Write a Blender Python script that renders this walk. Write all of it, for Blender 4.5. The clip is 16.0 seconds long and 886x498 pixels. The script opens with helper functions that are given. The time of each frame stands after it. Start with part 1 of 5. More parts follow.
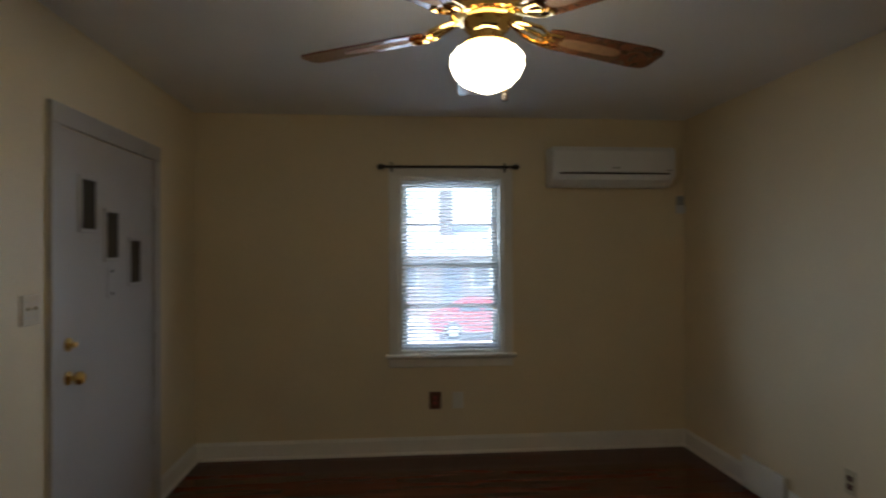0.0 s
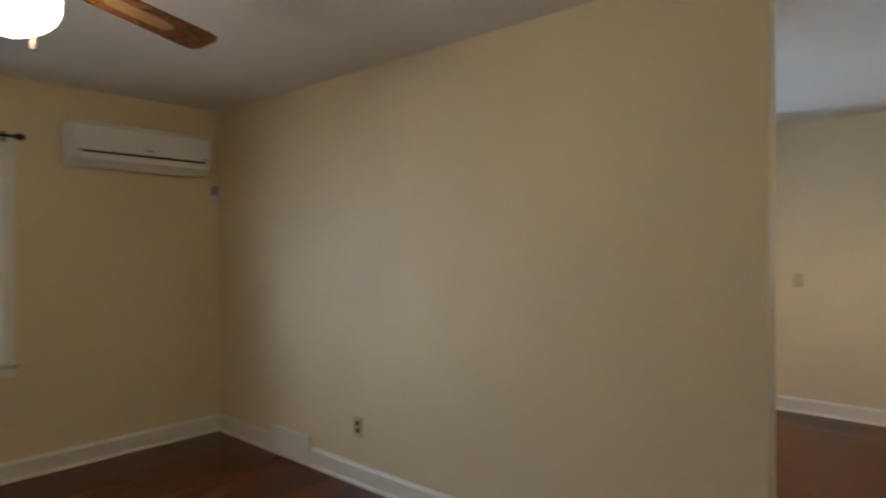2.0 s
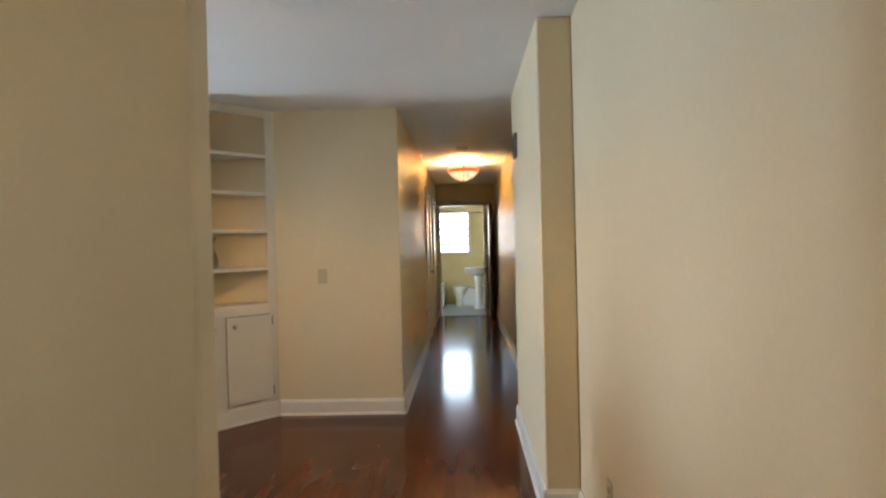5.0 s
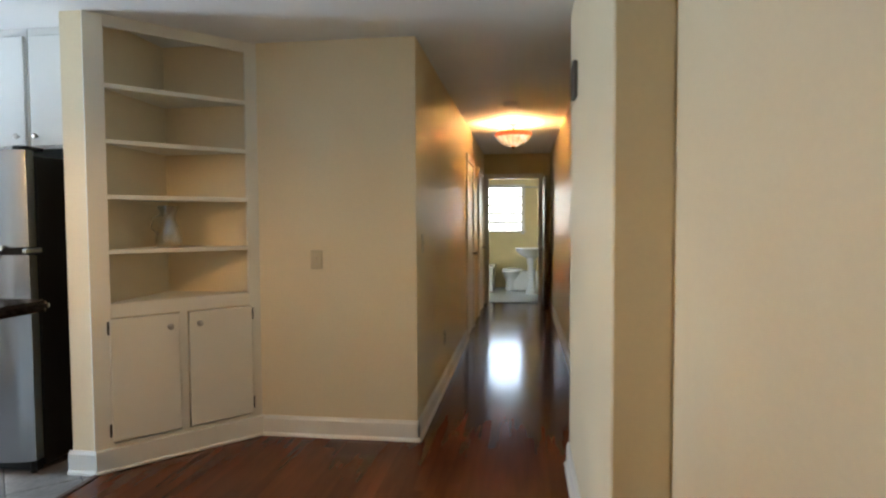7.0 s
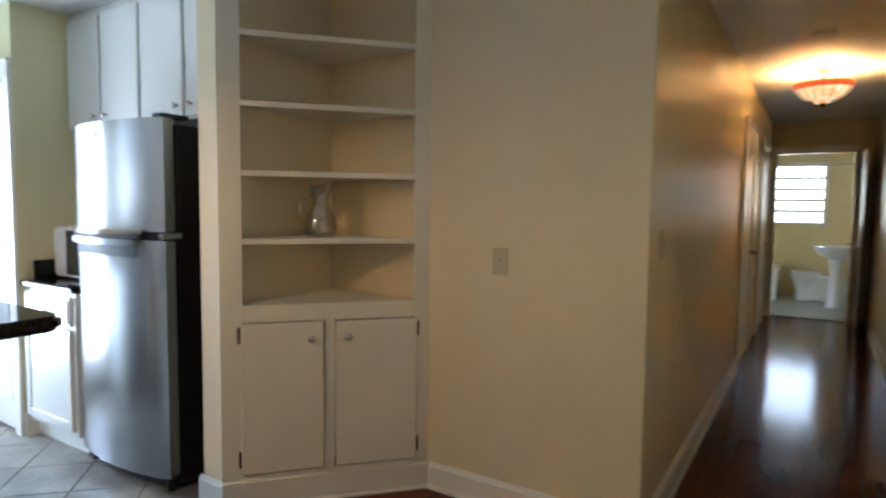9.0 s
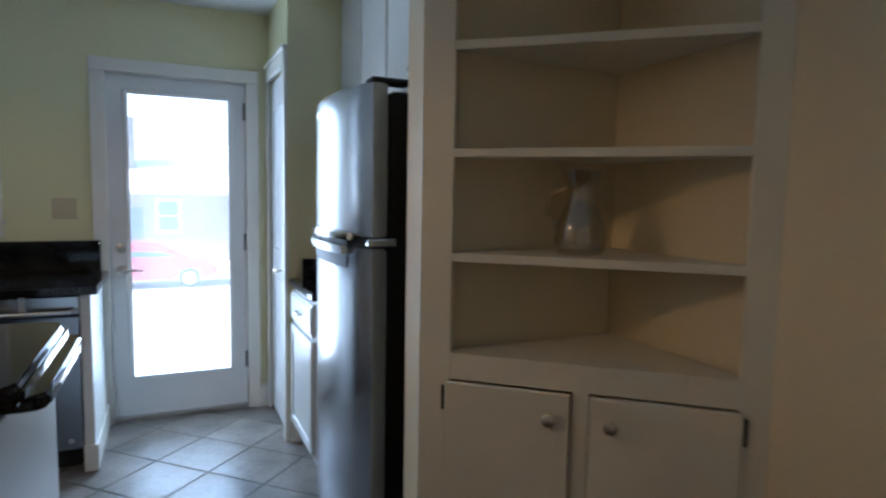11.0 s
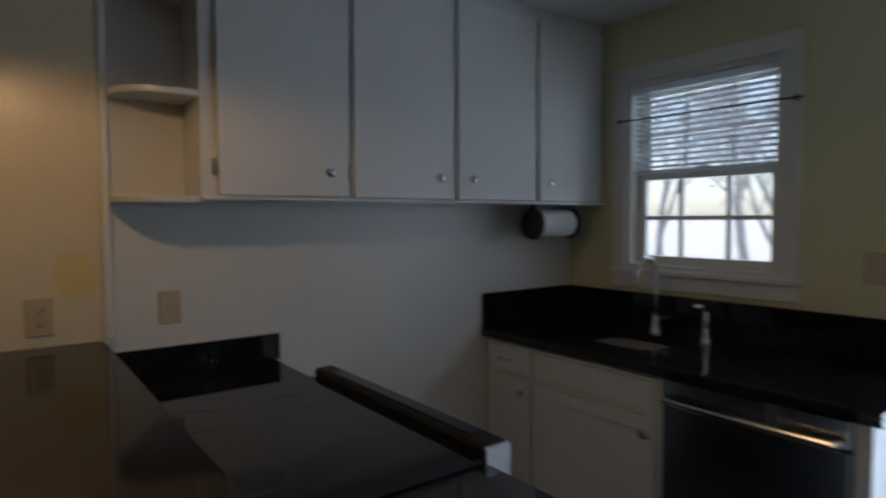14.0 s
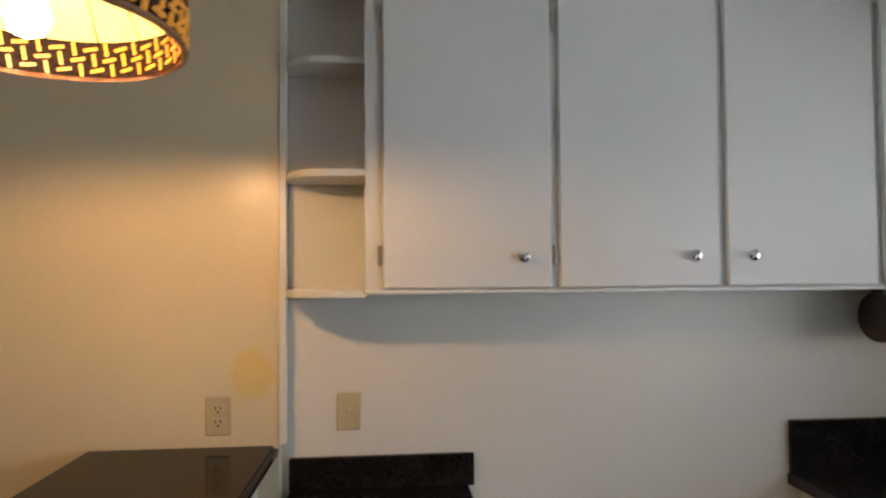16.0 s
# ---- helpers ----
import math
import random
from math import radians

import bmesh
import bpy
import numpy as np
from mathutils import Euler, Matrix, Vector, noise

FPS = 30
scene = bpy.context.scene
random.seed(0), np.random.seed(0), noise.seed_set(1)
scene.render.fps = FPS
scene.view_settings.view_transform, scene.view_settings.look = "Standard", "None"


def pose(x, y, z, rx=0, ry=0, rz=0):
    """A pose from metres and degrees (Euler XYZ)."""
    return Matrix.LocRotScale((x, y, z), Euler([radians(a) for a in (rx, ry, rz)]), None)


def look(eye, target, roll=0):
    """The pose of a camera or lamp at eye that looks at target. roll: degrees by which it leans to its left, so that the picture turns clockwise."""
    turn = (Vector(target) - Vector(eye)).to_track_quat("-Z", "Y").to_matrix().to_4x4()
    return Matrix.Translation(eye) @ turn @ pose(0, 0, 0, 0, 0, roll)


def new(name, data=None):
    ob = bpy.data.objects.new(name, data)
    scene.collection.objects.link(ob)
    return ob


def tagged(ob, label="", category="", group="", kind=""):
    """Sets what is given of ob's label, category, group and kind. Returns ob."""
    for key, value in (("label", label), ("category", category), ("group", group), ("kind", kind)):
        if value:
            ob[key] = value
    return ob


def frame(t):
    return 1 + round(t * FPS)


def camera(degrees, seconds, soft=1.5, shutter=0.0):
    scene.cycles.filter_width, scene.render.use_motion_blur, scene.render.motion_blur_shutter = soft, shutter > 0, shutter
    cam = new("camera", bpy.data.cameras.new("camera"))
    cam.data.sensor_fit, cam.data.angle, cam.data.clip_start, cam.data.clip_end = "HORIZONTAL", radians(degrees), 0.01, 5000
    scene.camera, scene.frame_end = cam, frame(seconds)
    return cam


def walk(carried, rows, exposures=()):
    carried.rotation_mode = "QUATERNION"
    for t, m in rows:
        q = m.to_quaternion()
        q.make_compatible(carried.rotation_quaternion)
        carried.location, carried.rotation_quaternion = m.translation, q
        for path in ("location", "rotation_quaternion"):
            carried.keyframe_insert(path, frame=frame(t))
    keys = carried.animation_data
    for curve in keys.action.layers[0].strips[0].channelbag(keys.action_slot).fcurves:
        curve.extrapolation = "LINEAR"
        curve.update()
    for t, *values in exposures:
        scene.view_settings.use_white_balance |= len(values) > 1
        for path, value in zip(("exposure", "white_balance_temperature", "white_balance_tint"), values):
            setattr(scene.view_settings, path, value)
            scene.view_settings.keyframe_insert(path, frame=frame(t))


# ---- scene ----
cam = camera(73.3, 16.0, 2.2, 0.5)
PATH = [
    (0, (-2.201, -0.213, 1.457), (-2.027, 1.78, 1.467), -0.2),
    (0.5, (-2.214, -0.176, 1.448), (-1.687, 1.753, 1.46), -0.0),
    (1, (-2.263, -0.193, 1.426), (-1.363, 1.593, 1.445), 0.8),
    (1.5, (-2.319, -0.34, 1.395), (-1.079, 1.23, 1.4), -0.4),
    (2, (-2.323, -0.223, 1.408), (-0.816, 1.092, 1.398), -0.2),
    (2.5, (-2.254, -0.136, 1.393), (-0.512, 0.846, 1.4), -0.5),
    (3, (-2.124, -0.206, 1.387), (-0.257, 0.51, 1.398), -0.7),
    (3.5, (-1.985, -0.253, 1.378), (-0.044, 0.229, 1.386), 0.0),
    (4, (-1.741, -0.29, 1.354), (0.24, -0.011, 1.363), -1.6),
    (4.5, (-1.531, -0.302, 1.342), (0.465, -0.188, 1.332), -1.4),
    (4.7, (-1.458, -0.311, 1.343), (0.54, -0.239, 1.327), -1.4),
    (6.8, (-0.243, -0.438, 1.33), (1.744, -0.224, 1.251), -0.5),
    (7, (-0.132, -0.45, 1.333), (1.848, -0.182, 1.244), -0.3),
    (7.5, (0.145, -0.44, 1.332), (2.098, -0.021, 1.226), 0.2),
    (8, (0.445, -0.422, 1.356), (2.348, 0.181, 1.231), 1.4),
    (8.2, (0.573, -0.398, 1.354), (2.45, 0.28, 1.223), 1.3),
    (10.3, (1.793, -0.165, 1.344), (2.94, 1.465, 1.185), 1.0),
    (10.5, (1.885, -0.027, 1.344), (2.95, 1.658, 1.179), 1.2),
    (11, (2.043, 0.223, 1.353), (2.882, 2.03, 1.18), 1.0),
    (11.5, (2.165, 0.453, 1.356), (2.71, 2.37, 1.188), 0.5),
    (12, (2.273, 0.734, 1.366), (2.443, 2.719, 1.194), 0.1),
    (12.5, (2.335, 1.02, 1.362), (2.083, 2.997, 1.2), -0.6),
    (13, (2.333, 1.205, 1.379), (1.63, 3.072, 1.234), -0.6),
    (13.5, (2.39, 1.307, 1.379), (1.175, 2.893, 1.28), -0.5),
    (14, (2.293, 1.527, 1.444), (0.695, 2.726, 1.344), -0.3),
    (14.5, (2.18, 1.66, 1.464), (0.356, 2.479, 1.422), -0.7),
    (15, (2.086, 1.791, 1.505), (0.153, 2.302, 1.511), -0.9),
    (15.5, (1.973, 1.9, 1.55), (0.004, 2.25, 1.596), -1.0),
    (16, (1.947, 2.145, 1.582), (-0.045, 2.311, 1.648), -0.4),
]
EXPOSURES = [(0, 2.14, 5700, 8), (0.5, 2.42, 5700, 8), (1, 2.72, 5750, 8), (1.5, 3.05, 5750, 8), (2, 3.25, 5850, 9), (2.5, 3.38, 6000, 10),
             (3.5, 3.52, 6200, 10), (4.7, 3.5, 6250, 10), (7, 3.28, 6380, 10), (8.2, 3.18, 6250, 10), (10.3, 2.36, 5850, 10), (11, 1.88, 5650, 10),
             (11.5, 1.58, 5550, 10), (12, 1.3, 5580, 10), (12.5, 1.1, 5580, 10), (13, 0.95, 5680, 10), (13.5, 0.48, 6000, 11), (14, 0.48, 6300, 14),
             (14.5, 1.1, 6900, 15), (15, 1.6, 7250, 16), (15.5, 1.86, 7450, 18), (16, 2.05, 7500, 18)]
walk(cam, [(t, look(e, g, r)) for t, e, g, r in PATH], EXPOSURES)

# exposure and light
world = bpy.data.worlds.new("sky")
scene.world = world
world.use_nodes = True
_n, _l = world.node_tree.nodes, world.node_tree.links
sky = _n.new("ShaderNodeTexSky")
sky.sky_type, sky.sun_disc = "NISHITA", False
sky.sun_elevation, sky.sun_rotation = radians(44), radians(256)
_l.new(sky.outputs[0], _n["Background"].inputs[0])
_n["Background"].inputs[1].default_value = 0.15
sun_data = bpy.data.lights.new("sun", "SUN")
sun_data.energy, sun_data.angle, sun_data.color = 5.0, radians(0.5), (1.0, 0.95, 0.86)
sun = new("sun", sun_data)
sun.matrix_world = look((-12, -3, 12), (0, 0, 0))


def window_light(name, at, to, w, h, watts, color=(0.74, 0.87, 1.0)):
    d = bpy.data.lights.new(name, "AREA")
    d.shape, d.size, d.size_y, d.energy, d.color = "RECTANGLE", w, h, watts, color
    ob = new(name, d)
    ob.matrix_world = look(at, to)
    return ob


window_light("living_window_light", (-1.767, 4.30, 1.36), (-1.767, 0, 1.30), 0.77, 1.27, 4.6)
window_light("kitchen_window_light", (0.81, 4.30, 1.67), (0.81, 0, 1.6), 0.74, 0.92, 2.9, (0.64, 0.81, 1.0))
window_light("door_glass_light", (2.12, 4.26, 1.09), (2.12, 0, 0.9), 0.55, 1.65, 8.8, (0.62, 0.80, 1.0))
window_light("bath_window_light", (12.10, -0.08, 1.59), (0, -0.13, 1.2), 0.62, 0.84, 1.2, (0.86, 0.92, 1.0))

# ---------------------------------------------------------------- materials


def mat(name, color, rough=0.5, metal=0.0, vary=0.06, scale=6.0, grain=0.0, grain_scale=180.0, bump=0.0, bump_scale=120.0,
        coat=0.0, rand=0.0, stretch=(1, 1, 1), rough_vary=0.0, spec=0.5):
    m = bpy.data.materials.new(name)
    m.use_nodes = True
    n, l = m.node_tree.nodes, m.node_tree.links
    b = n["Principled BSDF"]
    b.inputs["Roughness"].default_value, b.inputs["Metallic"].default_value = rough, metal
    b.inputs["Coat Weight"].default_value, b.inputs["Coat Roughness"].default_value = coat, 0.08
    b.inputs["Specular IOR Level"].default_value = spec
    tc, mp = n.new("ShaderNodeTexCoord"), n.new("ShaderNodeMapping")
    geo = n.new("ShaderNodeNewGeometry")
    l.new(geo.outputs["Position"], mp.inputs[0])
    mp.inputs["Scale"].default_value = stretch
    nz = n.new("ShaderNodeTexNoise")
    nz.inputs["Scale"].default_value, nz.inputs["Detail"].default_value = scale, 5
    l.new(mp.outputs[0], nz.inputs["Vector"])
    hsv = n.new("ShaderNodeHueSaturation")
    hsv.inputs["Color"].default_value = (*color, 1)
    rng = n.new("ShaderNodeMapRange")
    rng.inputs["From Min"].default_value, rng.inputs["From Max"].default_value = 0.3, 0.7
    rng.inputs["To Min"].default_value, rng.inputs["To Max"].default_value = 1 - vary, 1 + vary
    l.new(nz.outputs["Fac"], rng.inputs["Value"])
    value = rng.outputs[0]
    if grain:
        g = n.new("ShaderNodeTexNoise")
        g.inputs["Scale"].default_value, g.inputs["Detail"].default_value = grain_scale, 3
        l.new(mp.outputs[0], g.inputs["Vector"])
        gr = n.new("ShaderNodeMapRange")
        gr.inputs["From Min"].default_value, gr.inputs["From Max"].default_value = 0.3, 0.7
        gr.inputs["To Min"].default_value, gr.inputs["To Max"].default_value = 1 - grain, 1 + grain
        l.new(g.outputs["Fac"], gr.inputs["Value"])
        mul = n.new("ShaderNodeMath")
        mul.operation = "MULTIPLY"
        l.new(value, mul.inputs[0]), l.new(gr.outputs[0], mul.inputs[1])
        value = mul.outputs[0]
    if rand:
        oi = n.new("ShaderNodeObjectInfo")
        isl = n.new("ShaderNodeNewGeometry")
        add = n.new("ShaderNodeMath")
        add.operation = "ADD"
        l.new(oi.outputs["Random"], add.inputs[0]), l.new(isl.outputs["Random Per Island"], add.inputs[1])
        fr = n.new("ShaderNodeMath")
        fr.operation = "FRACT"
        l.new(add.outputs[0], fr.inputs[0])
        rr = n.new("ShaderNodeMapRange")
        rr.inputs["To Min"].default_value, rr.inputs["To Max"].default_value = 1 - rand, 1 + rand
        l.new(fr.outputs[0], rr.inputs["Value"])
        mul = n.new("ShaderNodeMath")
        mul.operation = "MULTIPLY"
        l.new(value, mul.inputs[0]), l.new(rr.outputs[0], mul.inputs[1])
        value = mul.outputs[0]
    l.new(value, hsv.inputs["Value"])
    l.new(hsv.outputs[0], b.inputs["Base Color"])
    if rough_vary:
        rv = n.new("ShaderNodeMapRange")
        rv.inputs["From Min"].default_value, rv.inputs["From Max"].default_value = 0.3, 0.7
        rv.inputs["To Min"].default_value, rv.inputs["To Max"].default_value = max(0.02, rough - rough_vary), rough + rough_vary
        l.new(nz.outputs["Fac"], rv.inputs["Value"]), l.new(rv.outputs[0], b.inputs["Roughness"])
    if bump:
        bz, bp = n.new("ShaderNodeTexNoise"), n.new("ShaderNodeBump")
        bz.inputs["Scale"].default_value, bz.inputs["Detail"].default_value = bump_scale, 4
        l.new(mp.outputs[0], bz.inputs["Vector"])
        bp.inputs["Strength"].default_value, bp.inputs["Distance"].default_value = bump, 0.01
        l.new(bz.outputs["Fac"], bp.inputs["Height"]), l.new(bp.outputs[0], b.inputs["Normal"])
    return m


def glow(name, color, strength, back=(0.8, 0.8, 0.8)):
    m = mat(name, back, 0.4)
    b = m.node_tree.nodes["Principled BSDF"]
    b.inputs["Emission Color"].default_value, b.inputs["Emission Strength"].default_value = (*color, 1), strength
    return m


def glass(name, tint=(1, 1, 1), rough=0.0, thin=True, haze=0.0, gloss=None):
    m = bpy.data.materials.new(name)
    m.use_nodes = True
    n, l = m.node_tree.nodes, m.node_tree.links
    if thin:
        out = n["Material Output"]
        tr, gl, mx, fr = (n.new("ShaderNodeBsdfTransparent"), n.new("ShaderNodeBsdfGlossy"), n.new("ShaderNodeMixShader"),
                          n.new("ShaderNodeFresnel"))
        tr.inputs[0].default_value = (*tint, 1)
        gl.inputs["Roughness"].default_value = 0.02
        fr.inputs[0].default_value = 1.45
        if gloss is None:
            l.new(fr.outputs[0], mx.inputs[0])
        else:
            mx.inputs[0].default_value = gloss
        l.new(tr.outputs[0], mx.inputs[1]), l.new(gl.outputs[0], mx.inputs[2])
        # pale translucent share paints a glare veil into the glass
        if haze:
            veil, m2 = n.new("ShaderNodeBsdfTranslucent"), n.new("ShaderNodeMixShader")
            veil.inputs[0].default_value, m2.inputs[0].default_value = (0.8, 0.82, 0.85, 1), haze
            l.new(mx.outputs[0], m2.inputs[1]), l.new(veil.outputs[0], m2.inputs[2])
            l.new(m2.outputs[0], out.inputs[0])
        else:
            l.new(mx.outputs[0], out.inputs[0])
    else:
        b = n["Principled BSDF"]
        b.inputs["Base Color"].default_value = (*tint, 1)
        b.inputs["Transmission Weight"].default_value, b.inputs["Roughness"].default_value = 1.0, rough
    return m


CREAM = mat("cream_wall_paint", (0.74, 0.632, 0.43), 0.55, vary=0.035, scale=1.6, grain=0.015, grain_scale=60, bump=0.045, bump_scale=70, rough_vary=0.06, spec=0.35)
DINP = mat("cream_satin_paint", (0.74, 0.632, 0.43), 0.34, vary=0.035, scale=1.6, grain=0.015, grain_scale=60, bump=0.035, bump_scale=50, rough_vary=0.04)
HALLP = mat("satin_hall_paint", (0.72, 0.58, 0.33), 0.42, vary=0.04, scale=2.0, grain=0.015, grain_scale=60, bump=0.04, bump_scale=30, rough_vary=0.04)
KYEL = mat("kitchen_yellow_paint", (0.70, 0.66, 0.40), 0.4, vary=0.05, scale=1.2, grain=0.015, bump=0.04, bump_scale=80)
KWHT = mat("kitchen_white_paint", (0.72, 0.70, 0.64), 0.42, vary=0.03, scale=1.5, grain=0.015, bump=0.04, bump_scale=80)
BATHP = mat("bath_cream_paint", (0.74, 0.63, 0.34), 0.4, vary=0.03, bump=0.05)
CEIL = mat("white_ceiling_paint", (0.78, 0.77, 0.75), 0.6, vary=0.03, scale=1.5, grain=0.02, bump=0.09, bump_scale=90)
TRIM = mat("white_trim_paint", (0.76, 0.73, 0.66), 0.35, vary=0.03, scale=5, bump=0.04, bump_scale=40)
DOORW = mat("white_door_paint", (0.74, 0.73, 0.72), 0.38, vary=0.03, scale=3, bump=0.05, bump_scale=60)
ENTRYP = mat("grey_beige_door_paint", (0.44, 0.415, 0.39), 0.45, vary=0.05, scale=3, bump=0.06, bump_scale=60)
GREYAL = mat("dull_grey_aluminium", (0.20, 0.20, 0.21), 0.5, metal=0.4, vary=0.05)
CABW = mat("ivory_cabinet_paint", (0.74, 0.70, 0.60), 0.35, vary=0.03, scale=3, bump=0.05, bump_scale=50)
CABK = mat("white_kitchen_cabinet_paint", (0.70, 0.70, 0.67), 0.3, vary=0.03, scale=3, bump=0.05, bump_scale=35)
WOOD = mat("dark_red_oak_strip", (0.10, 0.026, 0.010), 0.14, vary=0.22, scale=3.0, grain=0.1, grain_scale=22, stretch=(0.12, 1, 1), bump=0.12,
           bump_scale=9, rand=0.13, rough_vary=0.0, spec=0.22)
TILE = mat("slate_look_tile", (0.21, 0.188, 0.168), 0.4, vary=0.46, scale=4.5, grain=0.15, grain_scale=40, bump=0.35, bump_scale=18, rand=0.15, rough_vary=0.1)
GROUT = mat("grey_grout", (0.12, 0.113, 0.105), 0.8, vary=0.1, scale=20)
GRANITE = mat("black_granite", (0.012, 0.011, 0.0105), 0.055, vary=0.3, scale=8, grain=0.4, grain_scale=130, spec=0.38)
BARST = mat("brown_black_granite", (0.016, 0.012, 0.010), 0.08, vary=0.35, scale=10, grain=0.9, grain_scale=110, spec=0.13)
BLKGL = mat("black_ceramic_glass", (0.006, 0.006, 0.007), 0.05, vary=0.1, spec=0.45)
BLKPL = mat("black_plastic", (0.010, 0.0095, 0.0095), 0.5, vary=0.1, bump=0.05, spec=0.3)
STEEL = mat("brushed_stainless_steel", (0.44, 0.45, 0.47), 0.24, metal=1.0, vary=0.04, scale=4, grain=0.05, grain_scale=60, stretch=(1, 1, 0.02), rough_vary=0.04)
DSTEEL = mat("dark_stainless_steel", (0.27, 0.27, 0.285), 0.24, metal=1.0, vary=0.06, scale=4, grain=0.05, grain_scale=60, stretch=(1, 1, 0.03))
CHROME = mat("polished_chrome", (0.72, 0.72, 0.72), 0.1, metal=1.0, vary=0.02)
NICKEL = mat("satin_nickel", (0.55, 0.52, 0.47), 0.28, metal=1.0, vary=0.04)
BRASS = mat("polished_brass", (0.78, 0.52, 0.17), 0.14, metal=1.0, vary=0.06)
BRONZE = mat("dark_bronze", (0.035, 0.026, 0.022), 0.4, metal=0.6, vary=0.1)
BLADEW = mat("walnut_veneer", (0.11, 0.042, 0.018), 0.25, vary=0.25, scale=4, grain=0.3, grain_scale=40, stretch=(1, 1, 1), coat=0.3)
CANE = mat("cane_inset", (0.20, 0.11, 0.05), 0.5, vary=0.25, scale=60, bump=0.3, bump_scale=200)
PLAST = mat("white_plastic", (0.72, 0.72, 0.72), 0.35, vary=0.02)
IVORY = mat("ivory_plastic", (0.54, 0.46, 0.29), 0.35, vary=0.03)
BROWNP = mat("brown_plastic", (0.13, 0.055, 0.035), 0.4, vary=0.1)
DISC = mat("dark_turned_wood", (0.022, 0.012, 0.009), 0.4, vary=0.2)
REDP = mat("dull_red_plastic", (0.32, 0.07, 0.06), 0.4, vary=0.1)
DARKIN = mat("dark_recess", (0.02, 0.018, 0.016), 0.6, vary=0.1)
BLIND = mat("white_blind_slat", (0.80, 0.80, 0.80), 0.45, vary=0.03)
_bn, _bl = BLIND.node_tree.nodes, BLIND.node_tree.links
_tr, _mx = _bn.new("ShaderNodeBsdfTranslucent"), _bn.new("ShaderNodeMixShader")
_tr.inputs[0].default_value, _mx.inputs[0].default_value = (0.75, 0.78, 0.80, 1), 0.45
_bl.new(_bn["Principled BSDF"].outputs[0], _mx.inputs[1]), _bl.new(_tr.outputs[0], _mx.inputs[2])
_bl.new(_mx.outputs[0], _bn["Material Output"].inputs[0])
PAPER = mat("white_paper", (0.82, 0.81, 0.79), 0.9, vary=0.03, bump=0.25, bump_scale=90)
PORC = mat("white_porcelain", (0.76, 0.75, 0.72), 0.12, vary=0.02)
SHADEWOOD = mat("shaded_door_wood", (0.07, 0.032, 0.018), 0.4, vary=0.2, scale=4, grain=0.2, stretch=(1, 1, 0.1))
MIRROR = mat("silvered_mirror", (0.9, 0.9, 0.9), 0.02, metal=1.0, vary=0.0)
# haze in these three panes stands for lens bloom from the bright outdoors
PANE = glass("window_glass", haze=0.033)
VEILED_PANE = glass("veiled_window_glass", haze=0.09)
VEILED_DOOR = glass("veiled_door_glass", haze=0.05)
VASE = glass("clear_glass", (0.90, 0.90, 0.88), gloss=0.17)
SINK = mat("satin_sink_steel", (0.45, 0.45, 0.46), 0.35, metal=1.0, vary=0.08, scale=5, grain=0.05, grain_scale=60)
GLOBE = glow("lit_opal_glass", (1.0, 0.80, 0.50), 5.4)
BULB = glow("lit_bulb", (1.0, 0.62, 0.29), 100.0)
BULBH = glow("lit_hall_bulb", (1.0, 0.60, 0.24), 130.0)
# outdoors
CONC = mat("pale_concrete", (0.48, 0.47, 0.44), 0.85, vary=0.12, scale=2, grain=0.1, bump=0.2)
GRASS = mat("winter_lawn", (0.16, 0.17, 0.07), 0.9, vary=0.35, scale=1.5, grain=0.4, grain_scale=40, bump=0.4)
BRICKO = mat("grey_brown_brick", (0.26, 0.20, 0.18), 0.85, vary=0.2, scale=5, grain=0.25, grain_scale=14, bump=0.3)
ROOFO = mat("pale_shingle", (0.42, 0.42, 0.43), 0.85, vary=0.15, scale=3, grain=0.2, grain_scale=12)
REDCAR = mat("red_car_paint", (0.42, 0.02, 0.03), 0.22, vary=0.04, coat=0.6)
RUBBER = mat("black_rubber", (0.02, 0.02, 0.02), 0.8)
BARK = mat("grey_bark", (0.12, 0.095, 0.075), 0.9, vary=0.3, scale=8, bump=0.5, bump_scale=20)
LEAF = mat("dull_green_leaf", (0.075, 0.105, 0.035), 0.6, vary=0.3, scale=3, rand=0.35)

# ---------------------------------------------------------------- builders
ORG = {}


def thing(name, at, label, category, group="", kind="", rz=0.0):
    ob = new(name)
    ob.empty_display_size = 0.1
    ob.matrix_world = pose(*at, 0, 0, rz)
    ORG[ob] = None if rz else Vector(at)
    return tagged(ob, label, category, group, kind)


def smooth(me, angle=35):
    bm = bmesh.new()
    bm.from_mesh(me)
    for f in bm.faces:
        f.smooth = True
    lim = radians(angle)
    for e in bm.edges:
        e.smooth = len(e.link_faces) == 2 and e.calc_face_angle(0) < lim
    bm.to_mesh(me)
    bm.free()


def part(name, bm, material, parent=None, label="", soft=False):
    """Links a bmesh as one mesh object, under a thing or a part of it."""
    root = parent
    while root is not None and root.parent is not None:
        root = root.parent
    if root is not None and ORG.get(root) is not None:
        bm.transform(Matrix.Translation(-ORG[root]))
    me = bpy.data.meshes.new(name)
    bm.to_mesh(me)
    bm.free()
    me.materials.append(material)
    if soft:
        smooth(me)
    ob = new(name, me)
    if parent is not None:
        ob.parent = parent
    return tagged(ob, label)


def single(name, bm, material, label, category, at=None, group="", kind="", soft=False):
    """A thing of one mesh, its origin at its base."""
    if at is None:
        xs = [v.co for v in bm.verts]
        at = (sum(c.x for c in xs) / len(xs), sum(c.y for c in xs) / len(xs), min(c.z for c in xs))
    bm.transform(Matrix.Translation(-Vector(at)))
    ob = part(name, bm, material, soft=soft)
    ob.location = at
    return tagged(ob, label, category, group, kind)


